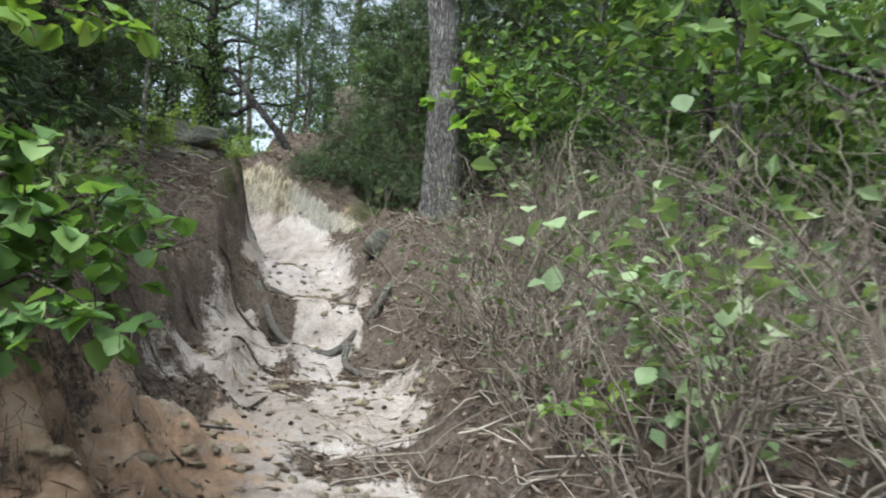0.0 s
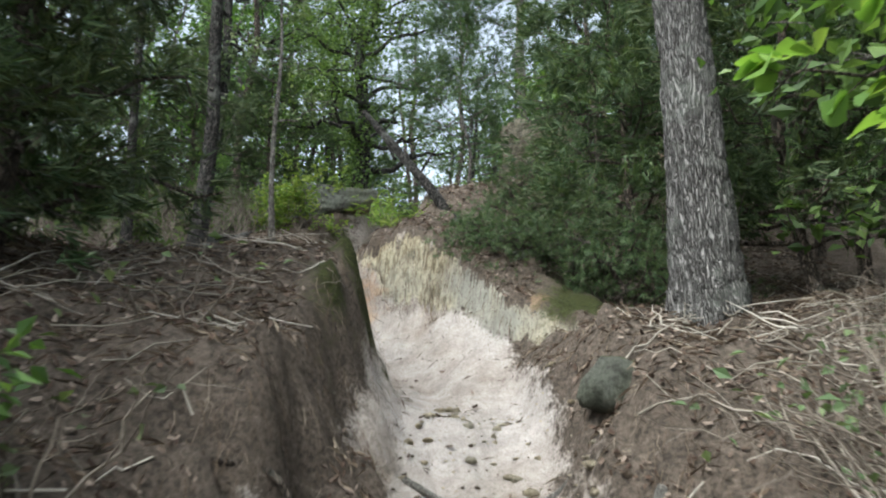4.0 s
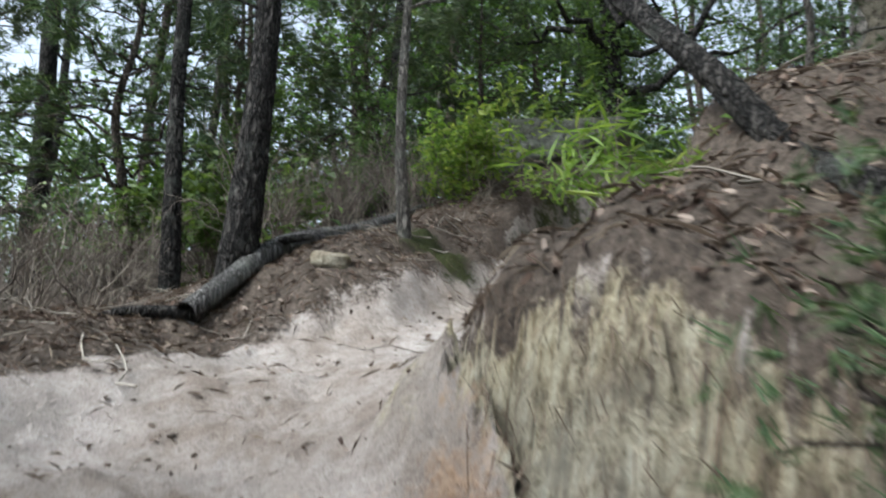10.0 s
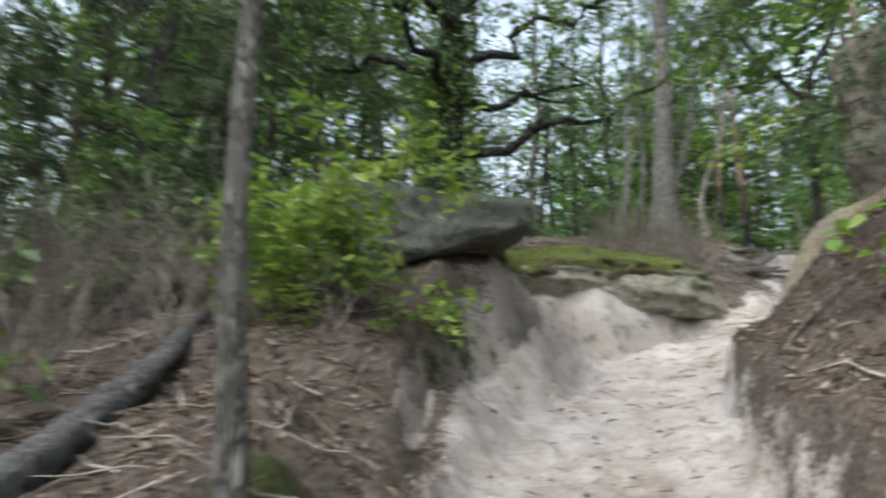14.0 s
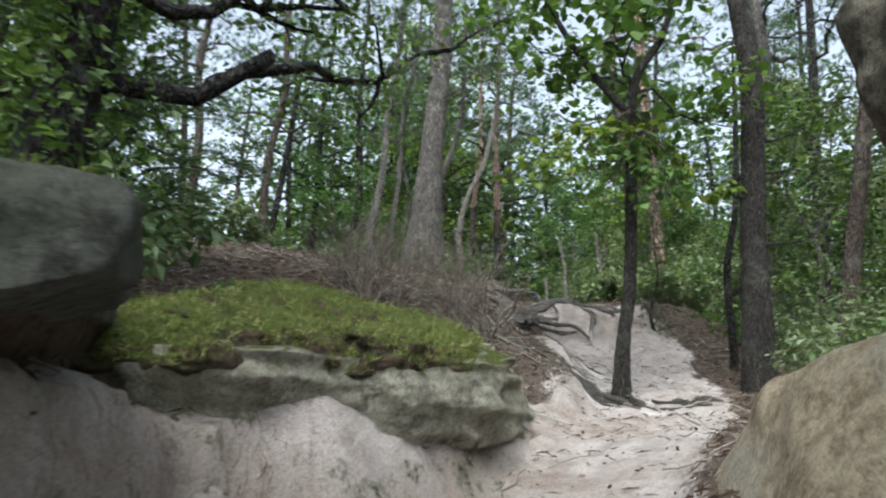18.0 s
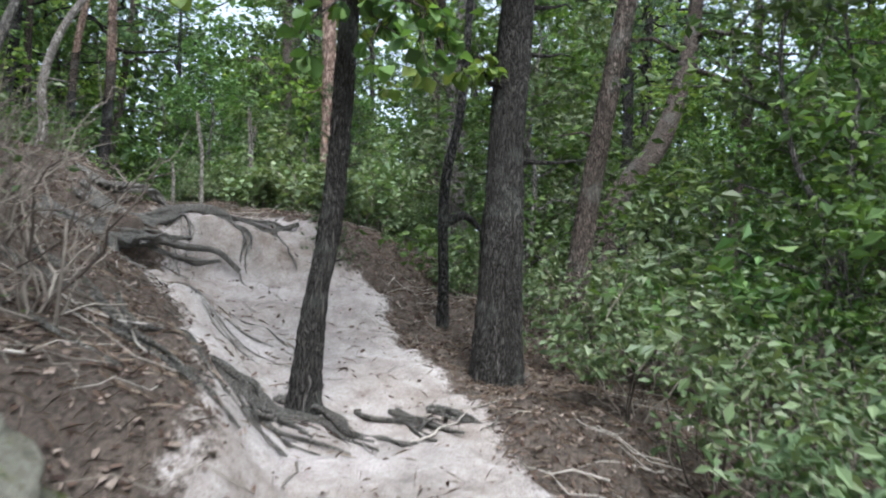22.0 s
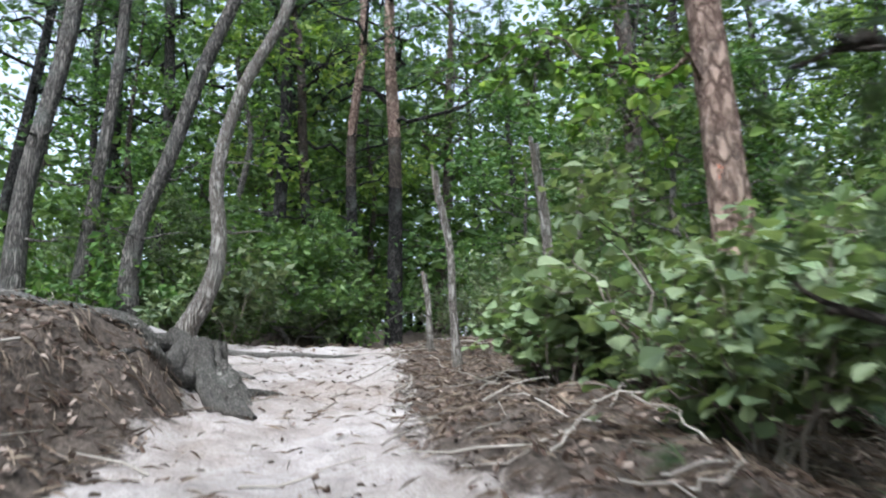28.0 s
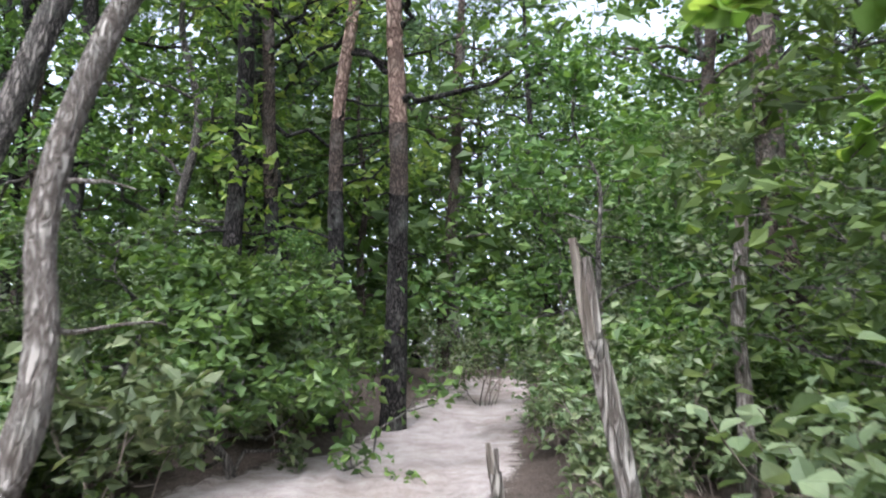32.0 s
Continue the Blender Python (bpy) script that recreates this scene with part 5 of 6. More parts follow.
root_thing("exposed_roots", "bundle of thick grey exposed roots over the sandy step", [
    ([on(-3.5, 25.75, 0.02), (-2.95, 25.5, 9.33), (-2.53, 25.55, 9.34), (-2.12, 25.49, 9.31), (-1.82, 25.48, 9.27), (-1.72, 25.47, 9.15), (-1.68, 25.48, 8.9)], 0.085, 0.04),
    ([on(-3.4, 25.95, 0.0), (-2.9, 25.62, 9.42), (-2.53, 25.65, 9.4), (-2.25, 25.62, 9.4), (-2.0, 25.7, 9.42)], 0.05, 0.03),
    ([on(-3.4, 26.1, 0.0), (-3.05, 25.75, 9.5), (-2.7, 25.75, 9.47), (-2.3, 25.8, 9.46)], 0.045, 0.025),
    (ground_line([(-3.1, 26.4), (-2.49, 25.9), (-2.12, 25.87), (-1.81, 25.86), (-1.3, 25.92), (-0.95, 26.0)], 0.015), 0.05, 0.03),
    (ground_line([(-3.0, 26.6), (-2.49, 26.06), (-2.1, 26.0), (-1.71, 26.02), (-1.17, 26.08), (-0.6, 26.25)], 0.02), 0.06, 0.045),
    (ground_line([(-2.0, 26.2), (-1.6, 26.14), (-1.25, 26.2), (-0.9, 26.3), (-0.5, 26.32)], 0.01), 0.04, 0.025),
    (ground_line([(-1.75, 25.9), (-1.7, 25.78), (-1.66, 25.65), (-1.68, 25.5), (-1.62, 25.3)], 0.012), 0.026, 0.01),
    (ground_line([(-1.2, 26.0), (-1.12, 25.85), (-1.15, 25.7), (-1.08, 25.5)], 0.012), 0.022, 0.008),
    ([on(-3.0, 27.0, 0.0), (-2.67, 26.55, 9.95), (-2.35, 26.59, 9.98), (-2.11, 26.55, 9.8), on(-1.9, 26.4, 0.0)], 0.05, 0.03),
    ([(-2.6, 25.5, 9.3), (-2.35, 25.4, 9.2), (-2.05, 25.42, 9.18), (-1.85, 25.45, 9.2)], 0.025, 0.03),
    ([(-2.9, 25.45, 9.3), (-2.85, 25.3, 9.1), on(-2.8, 25.1, 0.0), on(-2.7, 24.8, 0.0)], 0.04, 0.015),
    ([(-2.35, 25.5, 9.28), (-2.32, 25.4, 9.1), (-2.3, 25.38, 8.95)], 0.012, 0.008),
    (ground_line([(-2.3, 25.95), (-2.2, 25.8), (-2.22, 25.6)], 0.012), 0.016, 0.008)], split=4, seed=4)
root_thing("exposed_roots", "grey exposed roots running down the bank", [wandering(40 + k, (-4.3 + 0.22 * k, 24.0 - 0.12 * k), (-3.2 + 0.14 * k, 21.7 + 0.02 * k), 0.048 - 0.005 * (k % 6), 0.012, 0.02, 0.16, 8) for k in range(14)], ROOT_DARK, split=4, seed=5)
root_thing("exposed_roots", "thin grey roots creeping over the sand", [wandering(60 + k, (-3.3 + 0.25 * k, 25.2 - 0.1 * k), (-2.6 + 0.2 * k, 23.4), 0.013, 0.006, 0.006, 0.14, 8) for k in range(6)], split=2, seed=6)
stump = thing("root_stump", "grey weathered stump with roots gripping the bank end", "stump", on(-2.42, 29.2))
zs = max(0.3, 10.58 - ground_z(-2.42, 29.2))
trunk_part(stump, [(0.08, -0.05, -0.35), (0.04, -0.02, 0.0), (-0.1, 0.0, zs * 0.5), (-0.18, 0.03, zs - 0.03), (-0.2, 0.03, zs - 0.01)], (0.34, 0.27, 0.19, 0.14, 0.03), ROOT_DARK, 28, 0.5, 0.1, 3.0, "stump_body", 0.03, 0.05, 4.0)
at = np.array(on(-2.42, 29.2))
for k, (a, ln, r0) in enumerate(((-1.2, 0.75, 0.06), (-0.6, 0.6, 0.05), (0.2, 0.5, 0.05), (-2.0, 0.9, 0.07), (-2.6, 1.1, 0.065), (3.0, 1.0, 0.06), (2.4, 0.7, 0.05), (-1.6, 0.8, 0.05), (-2.3, 0.7, 0.04))):
    pts = [(math.cos(a) * 0.1, math.sin(a) * 0.1, zs * 0.8)] + [np.array(on(at[0] + math.cos(a + 0.25 * q * (-1) ** k) * q * ln, at[1] + math.sin(a + 0.25 * q * (-1) ** k) * q * ln, 0.05 * (1 - q) + 0.01)) - at for q in (0.32, 0.5, 0.7, 1.0)]
    trunk_part(stump, pts, (r0 * 0.8, r0, r0 * 0.8, r0 * 0.55, r0 * 0.25), ROOT_DARK, 10, 0.25, 0, a, "root_strand")
root_thing("exposed_roots", "low grey roots on the sandy crest", [wandering(80, (-4.3, 30.4), (-2.9, 29.7), 0.04, 0.02), wandering(81, (-3.2, 31.6), (-2.3, 30.3), 0.035, 0.015), wandering(82, (-4.0, 29.6), (-2.7, 29.9), 0.035, 0.02), wandering(83, (-3.0, 31.6), (-1.6, 31.8), 0.03, 0.012)])
root_thing("exposed_roots", "thin roots in the wall of the gully", [wandering(90 + k, (-2.1, 3.2 + 0.7 * k), (-1.2, 3.6 + 0.7 * k), 0.014, 0.007, 0.01, 0.3) for k in range(5)], BARK_BROWN)
root_thing("fallen_branch", "pale dead branch lying beside the path", [([on(-1.85, 19.2, 0.1), (-2.15, 19.55, 7.95), (-2.35, 19.75, 7.75)], 0.03, 0.025), ([(-2.15, 19.55, 7.95), (-1.9, 19.6, 8.1)], 0.015, 0.008)], DEADWOOD, 0.15, "branch")
root_thing("fallen_branch", "pale forked dead stick on the leaf litter", [([on(-3.9, 15.2, 0.03), on(-3.75, 15.35, 0.05), on(-3.5, 15.3, 0.04)], 0.014, 0.007), ([on(-3.75, 15.35, 0.05), on(-3.65, 15.55, 0.06)], 0.01, 0.005)], DEADWOOD, 0.15, "branch")

# ---- plants by the trail ----
cedar_tree("small dark cedar at the edge of the path", on(-0.58, 25.65), 2.5, 0.026, 0.24, 520, 21, spray=0.065)
for k, (x, y, h, s) in enumerate(((-1.15, 10.15, 0.9, 0.75), (-0.75, 9.75, 0.8, 0.7), (-0.95, 10.7, 1.2, 0.8), (-1.6, 10.9, 1.1, 0.7), (-0.35, 9.9, 1.0, 0.8))):
    cedar_tree("low dark conifer growing over the bank", on(x, y), h, 0.03, s, 720, 170 + k, "low conifers over the bank", first=0.02, spray=0.07)
cedar_tree("dark green cedar hanging over the cliff", on(-1.7, 10.4), 1.0, 0.03, 0.55, 620, 22, spray=0.07, first=0.02)
for k, (x, y, h, w) in enumerate(((-2.0, 10.2, 0.3, 0.36), (-1.8, 9.98, 0.4, 0.42), (-1.5, 9.85, 0.35, 0.42))):
    cedar_tree("low dark conifer sprays over the lip of the cliff", on(x, y, 0.02), h, 0.015, w, 420, 400 + k, "low conifers over the bank", first=0.02, spray=0.06)
for k, (x, y, h) in enumerate(((-4.6, 7.2, 5.0), (-3.9, 5.6, 4.6), (-6.0, 6.0, 5.5), (-3.9, 6.6, 3.4), (-4.8, 3.6, 5), (-3.3, 3.9, 4.4), (-5.6, 4.6, 5.5), (-3.6, 2.0, 4.5))):
    cedar_tree("dense dark cedar on the shaded bank", on(x, y), h, 0.06, 1.0, 1350, 30 + k, "cedars on the shaded bank", first=0.06)
for k, (x, y, h) in enumerate(((-10.2, 13.0, 5.5), (-11.5, 15.5, 6.0), (-10.0, 17.0, 5.0), (-12.5, 12.0, 6.5), (-9.6, 19.6, 5.0), (-8.2, 22.5, 4.4))):
    cedar_tree("dark conifer in the shade behind the fallen log", on(x, y), h, 0.06, 1.5, 1100, 150 + k, "conifers behind the fallen log", first=0.12, spray=0.2)
for k, (x, y, h) in enumerate(((0.1, 11.2, 5.0), (-0.9, 12.6, 5.5), (1.3, 10.2, 5.2), (-0.2, 14.2, 5.5), (1.6, 12.8, 6), (0.7, 9.6, 4.2), (-0.6, 10.6, 3.6))):
    cedar_tree("dark cedar with bare lower trunk behind the cliff", on(x, y), h, 0.05, 1.2, 1200, 50 + k, "cedars behind the cliff", first=0.14)
cedar_tree("thin grey conifer with sparse drooping sprays", on(-3.16, 14.72), 4.4, 0.03, 1.5, 5600, 59, first=0.2, bark=BARK_GREY, spray=0.085)
shrub("young shrub with bright yellow-green leaves on the bank", on(-6.43, 15.05), 1.15, 1.2, 9, 1500, 0.09, LEAF_BRIGHT, 61, slim=0.5)
shrub("low yellow-green shrub in front of the rock slab", on(-6.95, 15.2), 0.9, 1.0, 7, 800, 0.085, LEAF_BRIGHT, 64, slim=0.5)
shrub("bright green shrub with narrow leaves on the mound", on(-3.45, 12.1), 0.7, 0.6, 9, 520, 0.14, LEAF_BRIGHT, 62, slim=0.12)
for k, (x, y, h, s) in enumerate(((0.3, 28.4, 1.3, 1.3), (0.0, 27.3, 0.8, 0.9), (0.9, 27.7, 1.3, 1.2), (-0.3, 29.1, 0.8, 0.7), (0.6, 29.2, 1.2, 1.1), (1.5, 28.7, 1.5, 1.2), (0.35, 30.6, 1.1, 1.0))):
    shrub("low bush with broad dull green leaves beside the path", on(x, y), h, s, 12, 820, 0.095, LEAF_SAGE, 63 + k, broad=True, group="broad-leaved bushes by the crest")
shrub("small plant with pale green leaves on the bank", on(-3.3, 14.7), 0.5, 0.45, 6, 110, 0.1, LEAF_BRIGHT, 76, broad=True)
shrub("low plant with pale yellow-green leaves in the twigs", on(0.56, 3.2), 0.3, 0.25, 4, 26, 0.1, LEAF_BRIGHT, 77, broad=True)
shrub("leafy green shrub at the edge of the gully", on(0.95, 2.8), 1.0, 0.7, 8, 340, 0.085, LEAF_SAGE, 78, broad=True)
for k, (x, y, h) in enumerate(((0.35, 4.0, 1.1), (0.6, 4.9, 1.2), (0.3, 5.7, 1.0), (1.0, 4.3, 1.2), (1.1, 5.7, 1.3), (1.4, 3.5, 1.1), (0.45, 3.5, 0.8), (0.3, 6.6, 0.7), (0.8, 6.9, 0.9), (0.75, 2.6, 0.9), (1.3, 2.3, 1.1), (0.25, 5.0, 0.8))):
    shrub("tangled bush of bare grey twigs by the gully", on(x, y), h, 1.1, 17, 120, 0.055, LEAF_DULL, 180 + k, "bare twig bushes by the gully", thick=0.008, levels=4, name="twig_bush")
for k, (x, y, h) in enumerate(((-2.3, 5.4, 0.6), (-2.4, 4.4, 0.7), (-2.6, 6.4, 0.5), (-2.0, 3.4, 0.8))):
    shrub("sparse dry plant with pale stems on the bank", on(x, y), h, 0.5, 5, 30, 0.06, LEAF_DULL, 195 + k, "dry plants on the bank", thick=0.006, name="dry_plant")
for k, (x, y, h, s) in enumerate(((-1.15, 20.0, 0.8, 0.7), (-0.7, 20.9, 1.0, 0.9), (-0.35, 21.8, 1.0, 0.8), (0.2, 20.5, 1.3, 1.0), (0.4, 22.9, 1.1, 0.9), (1.0, 21.5, 1.5, 1.1), (1.3, 22.8, 1.3, 1.0), (-1.3, 19.0, 0.7, 0.6), (0.0, 19.2, 1.2, 1.0), (0.9, 24.2, 0.9, 0.7), (1.0, 25.4, 0.8, 0.8), (1.5, 26.0, 1.1, 0.9), (0.15, 33.2, 0.9, 0.8), (0.45, 34.3, 1.1, 0.9), (0.75, 35.6, 1.2, 0.9), (-0.1, 32.5, 0.6, 0.6), (0.35, 35.0, 0.8, 0.7), (0.7, 37.6, 1.2, 1.0), (0.15, 39.0, 1.4, 1.1), (-0.5, 40.2, 1.5, 1.2))):
    shrub("dense leafy bush beside the path", on(x, y), h, s, 8, 900, 0.075, LEAF_DULL, 210 + k, "leafy bushes beside the path", slim=0.5)
for k, (x, y, h, s) in enumerate(((1.9, 20.4, 5.0, 1.7), (2.6, 22.2, 5.5, 1.8), (3.0, 18.6, 5.5, 1.8), (1.9, 25.2, 4.5, 1.4), (2.0, 5.2, 4.6, 1.5), (2.7, 3.6, 4.8, 1.6), (1.8, 7.4, 4.4, 1.4), (2.6, 8.8, 4.8, 1.6), (-2.6, 34.6, 2.0, 1.3), (-3.6, 35.4, 2.2, 1.4), (-4.8, 34.0, 2.2, 1.4), (-2.4, 36.4, 2.0, 1.3), (0.9, 35.5, 4.2, 1.5), (1.6, 31.6, 4.6, 1.5))):
    broadleaf_tree("young leafy tree at the edge of the trail", on(x, y), h, 0.04, 0.1, 18, s, 2600, 0.11, BARK_GREY, LEAF_OAK, (-0.3, 0.1), 240 + k, "young leafy trees by the trail")
broadleaf_tree("thin leaning dark tree beside the gully", on(1.75, 6.2), 6, 0.05, 0.4, 12, 1.4, 1200, 0.11, BARK_PINE, LEAF_OAK, (1.6, 0.4), 260)
pine_tree("curved brown pine bending out among the bushes", on(3.3, 25.6), 9, 0.15, 0.6, 12, 2.0, 380, BARK_BROWN, seed=261, stubs=2,
          line=[(0, 0, -0.3), (0.15, 0, 0.8), (0.5, 0.1, 1.8), (1.6, 0.2, 2.9), (2.5, 0.3, 4.6), (2.9, 0.3, 8.0)], rad=(0.2, 0.17, 0.16, 0.14, 0.11, 0.04))
# backlight on this oak branch is put into the colour: LEAF_BRIGHT, not LEAF_OAK
leafy_branch("overhanging oak branch with large green leaves", (-2.0, 22.7, 11.5), [(-0.6, 0.2, -0.85), (0.25, -0.1, -0.95), (0.55, -0.1, -0.8), (-0.9, -0.2, -0.6), (0.75, 0.1, -1.05), (-0.5, -0.3, -0.5), (0.5, 0.5, -1.2), (-1.2, 0.3, -0.9), (-1.7, 0.0, -1.0), (1.1, 0.3, -0.95), (0.2, 0.3, -1.0), (-1.5, 0.6, -0.6), (1.5, 0.2, -0.9)], 0.12, 11, LEAF_BRIGHT, 271)
leafy_branch("low spreading branch with toothed green leaves", (-1.75, 2.5, 2.3), [(0.9, 0.1, 0.18), (0.7, -0.15, 0.28), (0.55, -0.35, 0.22), (0.75, -0.35, -0.1), (0.85, -0.05, -0.1), (0.6, -0.45, -0.2), (0.45, -0.1, 0.3)], 0.1, 8, LEAF_OAK, 276)
for k, (x, y, h) in enumerate(((-1.75, 2.75, 0.55), (-1.95, 2.2, 0.7), (-2.1, 3.1, 0.6), (-2.0, 3.9, 0.6), (-2.35, 4.5, 0.7), (-2.5, 3.7, 0.9), (-2.55, 5.1, 0.6))):
    shrub("dark leafy shrub on the shaded bank", on(x, y), h, 0.7, 8, 420, 0.07, LEAF_OAK, 290 + k, "dark shrubs on the shaded bank")
leafy_branch("overhanging branch with bright lobed leaves", (-2.2, 3.2, 3.75), [(0.9, -0.1, -0.3), (0.7, 0.1, -0.1), (0.5, -0.3, -0.4), (0.3, 0.0, 0.1)], 0.12, 6, LEAF_BRIGHT, 272)
leafy_branch("low branch with lobed green leaves on the bank", (-2.0, 3.0, 2.75), [(1.0, -0.2, -0.15), (0.8, -0.1, -0.4), (0.6, -0.3, 0.1), (0.9, -0.4, -0.6), (0.4, -0.3, -0.5)], 0.12, 7, LEAF_OAK, 273)
leafy_branch("branch with bright green leaves beside the grey trunk", (0.7, 6.0, 4.3), [(-0.9, -0.3, -0.1), (-0.7, -0.4, -0.35), (-0.8, -0.5, 0.25), (-0.3, -0.5, -0.3), (-0.5, -0.2, 0.4)], 0.11, 8, LEAF_BRIGHT, 274)
leafy_branch("overhanging branch with broad green leaves", (0.9, 30.6, 13.0), [(-1.2, -0.8, -0.5), (-0.8, -0.9, -0.7), (-0.3, -1.0, -0.8), (-1.5, -0.3, -0.3), (0.1, -1.0, -0.4), (-0.9, -0.6, 0.0), (-0.6, 0.3, -0.6), (0.2, 0.1, -0.9)], 0.1, 16, LEAF_BRIGHT, 275)
leafy_branch("drooping oak branch with large lobed green leaves", (-1.9, 22.6, 11.2), [(-0.8, -0.6, -1.1), (-0.2, -0.7, -1.05), (0.05, -0.8, -1.25), (-0.65, -0.65, -0.95), (-0.45, -0.6, -1.15), (0.2, -0.7, -1.0), (-0.1, -0.9, -1.2), (-1.0, -0.5, -0.8), (0.35, -0.6, -0.8), (-1.2, -0.4, -1.0)], 0.105, 9, LEAF_OAK, 281)
leafy_branch("overhanging branch with broad green oak leaves", (-0.1, 29.9, 12.95), [(-1.0, -0.15, -0.45), (-0.7, -0.4, -0.5), (-0.55, -0.65, -0.85), (-0.55, -0.7, -0.7), (-0.3, -0.5, -0.6), (-0.9, 0.1, -0.3), (-0.4, -0.75, -0.95), (-0.2, -0.2, -0.7), (-0.75, -0.1, -0.2), (0.2, -0.6, -0.8)], 0.08, 14, LEAF_OAK, 282)
blaze = thing("trail_blaze", "faded red painted blaze on a pine trunk", "sign", (0.86, 29.04, 11.5))
bm = bmesh.new()
bmesh.ops.create_grid(bm, x_segments=6, y_segments=8, size=0.5)
for v in bm.verts:
    a = v.co.x * 1.6
    v.co = Vector((math.sin(a) * 0.121, -math.cos(a) * 0.121 + 0.11, v.co.y * 0.15 + 0.02 * math.sin(9 * v.co.x)))
me = bpy.data.meshes.new("paint_patch")
bm.to_mesh(me)
bm.free()
me.materials.append(PAINT)
part("paint_patch", me, blaze)

# ---- the wood round about ----
def clear_of_trail(x, y, gap):
    d = 1e9
    for n in range(len(LINE) - 1):
        a, b = LINE[n, :2], LINE[n + 1, :2]
        t = np.clip(np.dot(np.array((x, y)) - a, b - a) / np.dot(b - a, b - a), 0, 1)
        d = min(d, np.hypot(*(np.array((x, y)) - a - t * (b - a))))
    return d > gap


def scatter(protos, boxes, count, gap, sizes, seed, spacing=0.8):
    r = np.random.default_rng(seed)
    done = []
    tries = 0
    while len(done) < count and tries < count * 60:
        tries += 1
        x0, y0, x1, y1 = boxes[int(r.integers(len(boxes)))]
        x, y = r.uniform(x0, x1), r.uniform(y0, y1)
        if not clear_of_trail(x, y, gap) or any(np.hypot(x - p, y - q) < spacing for p, q in done):
            continue
        done.append((x, y))
        s = r.uniform(*sizes)
        m = Matrix.Translation(on(x, y, -0.03)) @ Matrix.Rotation(r.uniform(0, 6.28), 4, "Z") @ Matrix.Rotation(r.normal(0, 0.05), 4, "X") @ Matrix.Scale(s, 4)
        copy_thing(protos[int(r.integers(len(protos)))], m)


FOREST = "trees of the surrounding wood"
broad = [broadleaf_tree("green broadleaf tree in the surrounding wood", on(6 + k * 2.2, 20 + k * 3), 9.5 + k, 0.11, 0.2, 18, 2.6, 4200, 0.155, (BARK_BROWN, BARK_GREY, BARK_PINE)[k % 3], (LEAF_OAK, LEAF_OAK, LEAF_BRIGHT)[k % 3], (0.4 * k, 0.2), 101 + k, FOREST) for k in range(3)]
pines = [pine_tree("tall pine in the surrounding wood", on(-9.5 - 2 * k, 17 + 4 * k), 13, 0.12, 0.4, 20, 2.0, 620, (BARK_PINE, BARK_BROWN)[k % 2], seed=111 + k, group=FOREST, lean=(0.5 * k, 0.3)) for k in range(2)]
young = [broadleaf_tree("bushy young broadleaf tree in the undergrowth", on(4.5 + k, 12 + 9 * k), 4.6, 0.045, 0.08, 20, 1.5, 2700, 0.115, BARK_GREY, (LEAF_DULL, LEAF_OAK)[k % 2], (0.3, 0.1), 121 + k, "young trees in the undergrowth") for k in range(2)]
bushes = [shrub("leafy green bush in the undergrowth", on(3.0 + k, 25 + 3 * k), 1.3, 1.1, 6, 1000, 0.12, (LEAF_DULL, LEAF_OAK)[k % 2], 131 + k, "bushes in the undergrowth") for k in range(2)]
twigs = [shrub("tangled bush of bare grey twigs", on(1.5 + 0.5 * k, 4.0 + 1.5 * k), 1.2, 1.1, 15, 60 * k, 0.07, LEAF_DULL, 141 + k, "bare twig bushes", thick=0.009, levels=3) for k in range(2)]

scatter(broad, [(-7, 38.5, 2.5, 50)], 10, 2.6, (0.7, 1.1), 21, 1.6)
scatter(broad, [(3.5, 2, 20, 45), (3.5, 2, 20, 45), (1, 41, 9, 55), (-18, 22, -10, 32)], 42, 3.2, (0.75, 1.25), 1, 1.8)
scatter(pines, [(-22, 6, -9, 40), (-12, 34, 3, 52), (-12, 34, 3, 52), (4, 24, 18, 45)], 58, 3.0, (0.8, 1.2), 2, 1.7)
scatter(young, [(-14, 15, -8, 30)], 10, 2.2, (0.35, 0.55), 13, 1.1)
scatter(young, [(2.2, 1, 12, 40), (2.2, 1, 12, 40), (1.5, 35, 6, 48)], 46, 2.2, (0.7, 1.2), 3, 1.1)
scatter(bushes, [(0.8, 17, 6, 36), (-9, 33, 5, 44), (-13, 12, -7, 30), (2.5, 0, 8, 16)], 70, 1.7, (0.6, 1.15), 4, 0.6)
scatter(twigs, [(0.6, 1, 4.5, 9), (-11, 11.5, -6.8, 18), (-5.5, 22, -3.6, 27)], 32, 1.45, (0.6, 1.1), 5, 0.5)

def far_woods(n, seed):
    """The edge of the wood far round about: crowns of leaves on many hidden stems."""
    r = np.random.default_rng(seed)
    k = 820
    a, d = r.uniform(-2.1, 2.1, k), r.uniform(26, 46, k)
    d = d + 8 * (a < -0.3)
    cx, cy = -2 + np.sin(a) * d, 16 + np.cos(a) * d
    top = r.uniform(3, 15, k)
    z = np.array(survey(cx, cy)[0])
    pick = r.integers(0, k, n)
    lump = r.normal(0, 1, (n, 3))
    c = np.stack([cx[pick], cy[pick], z[pick] + top[pick] * r.uniform(0.02, 1, n) ** 0.8], -1) + lump * np.array([1.0, 1.0, 0.5])
    v, f = leaf_cards(r, c, 0.34, 0.15, 0.62)
    tagged(new("far_woods", fast_mesh("far_woods", v, f, LEAF_OAK, False)), "dense green foliage of the wood far behind", "woods", kind="stuff")


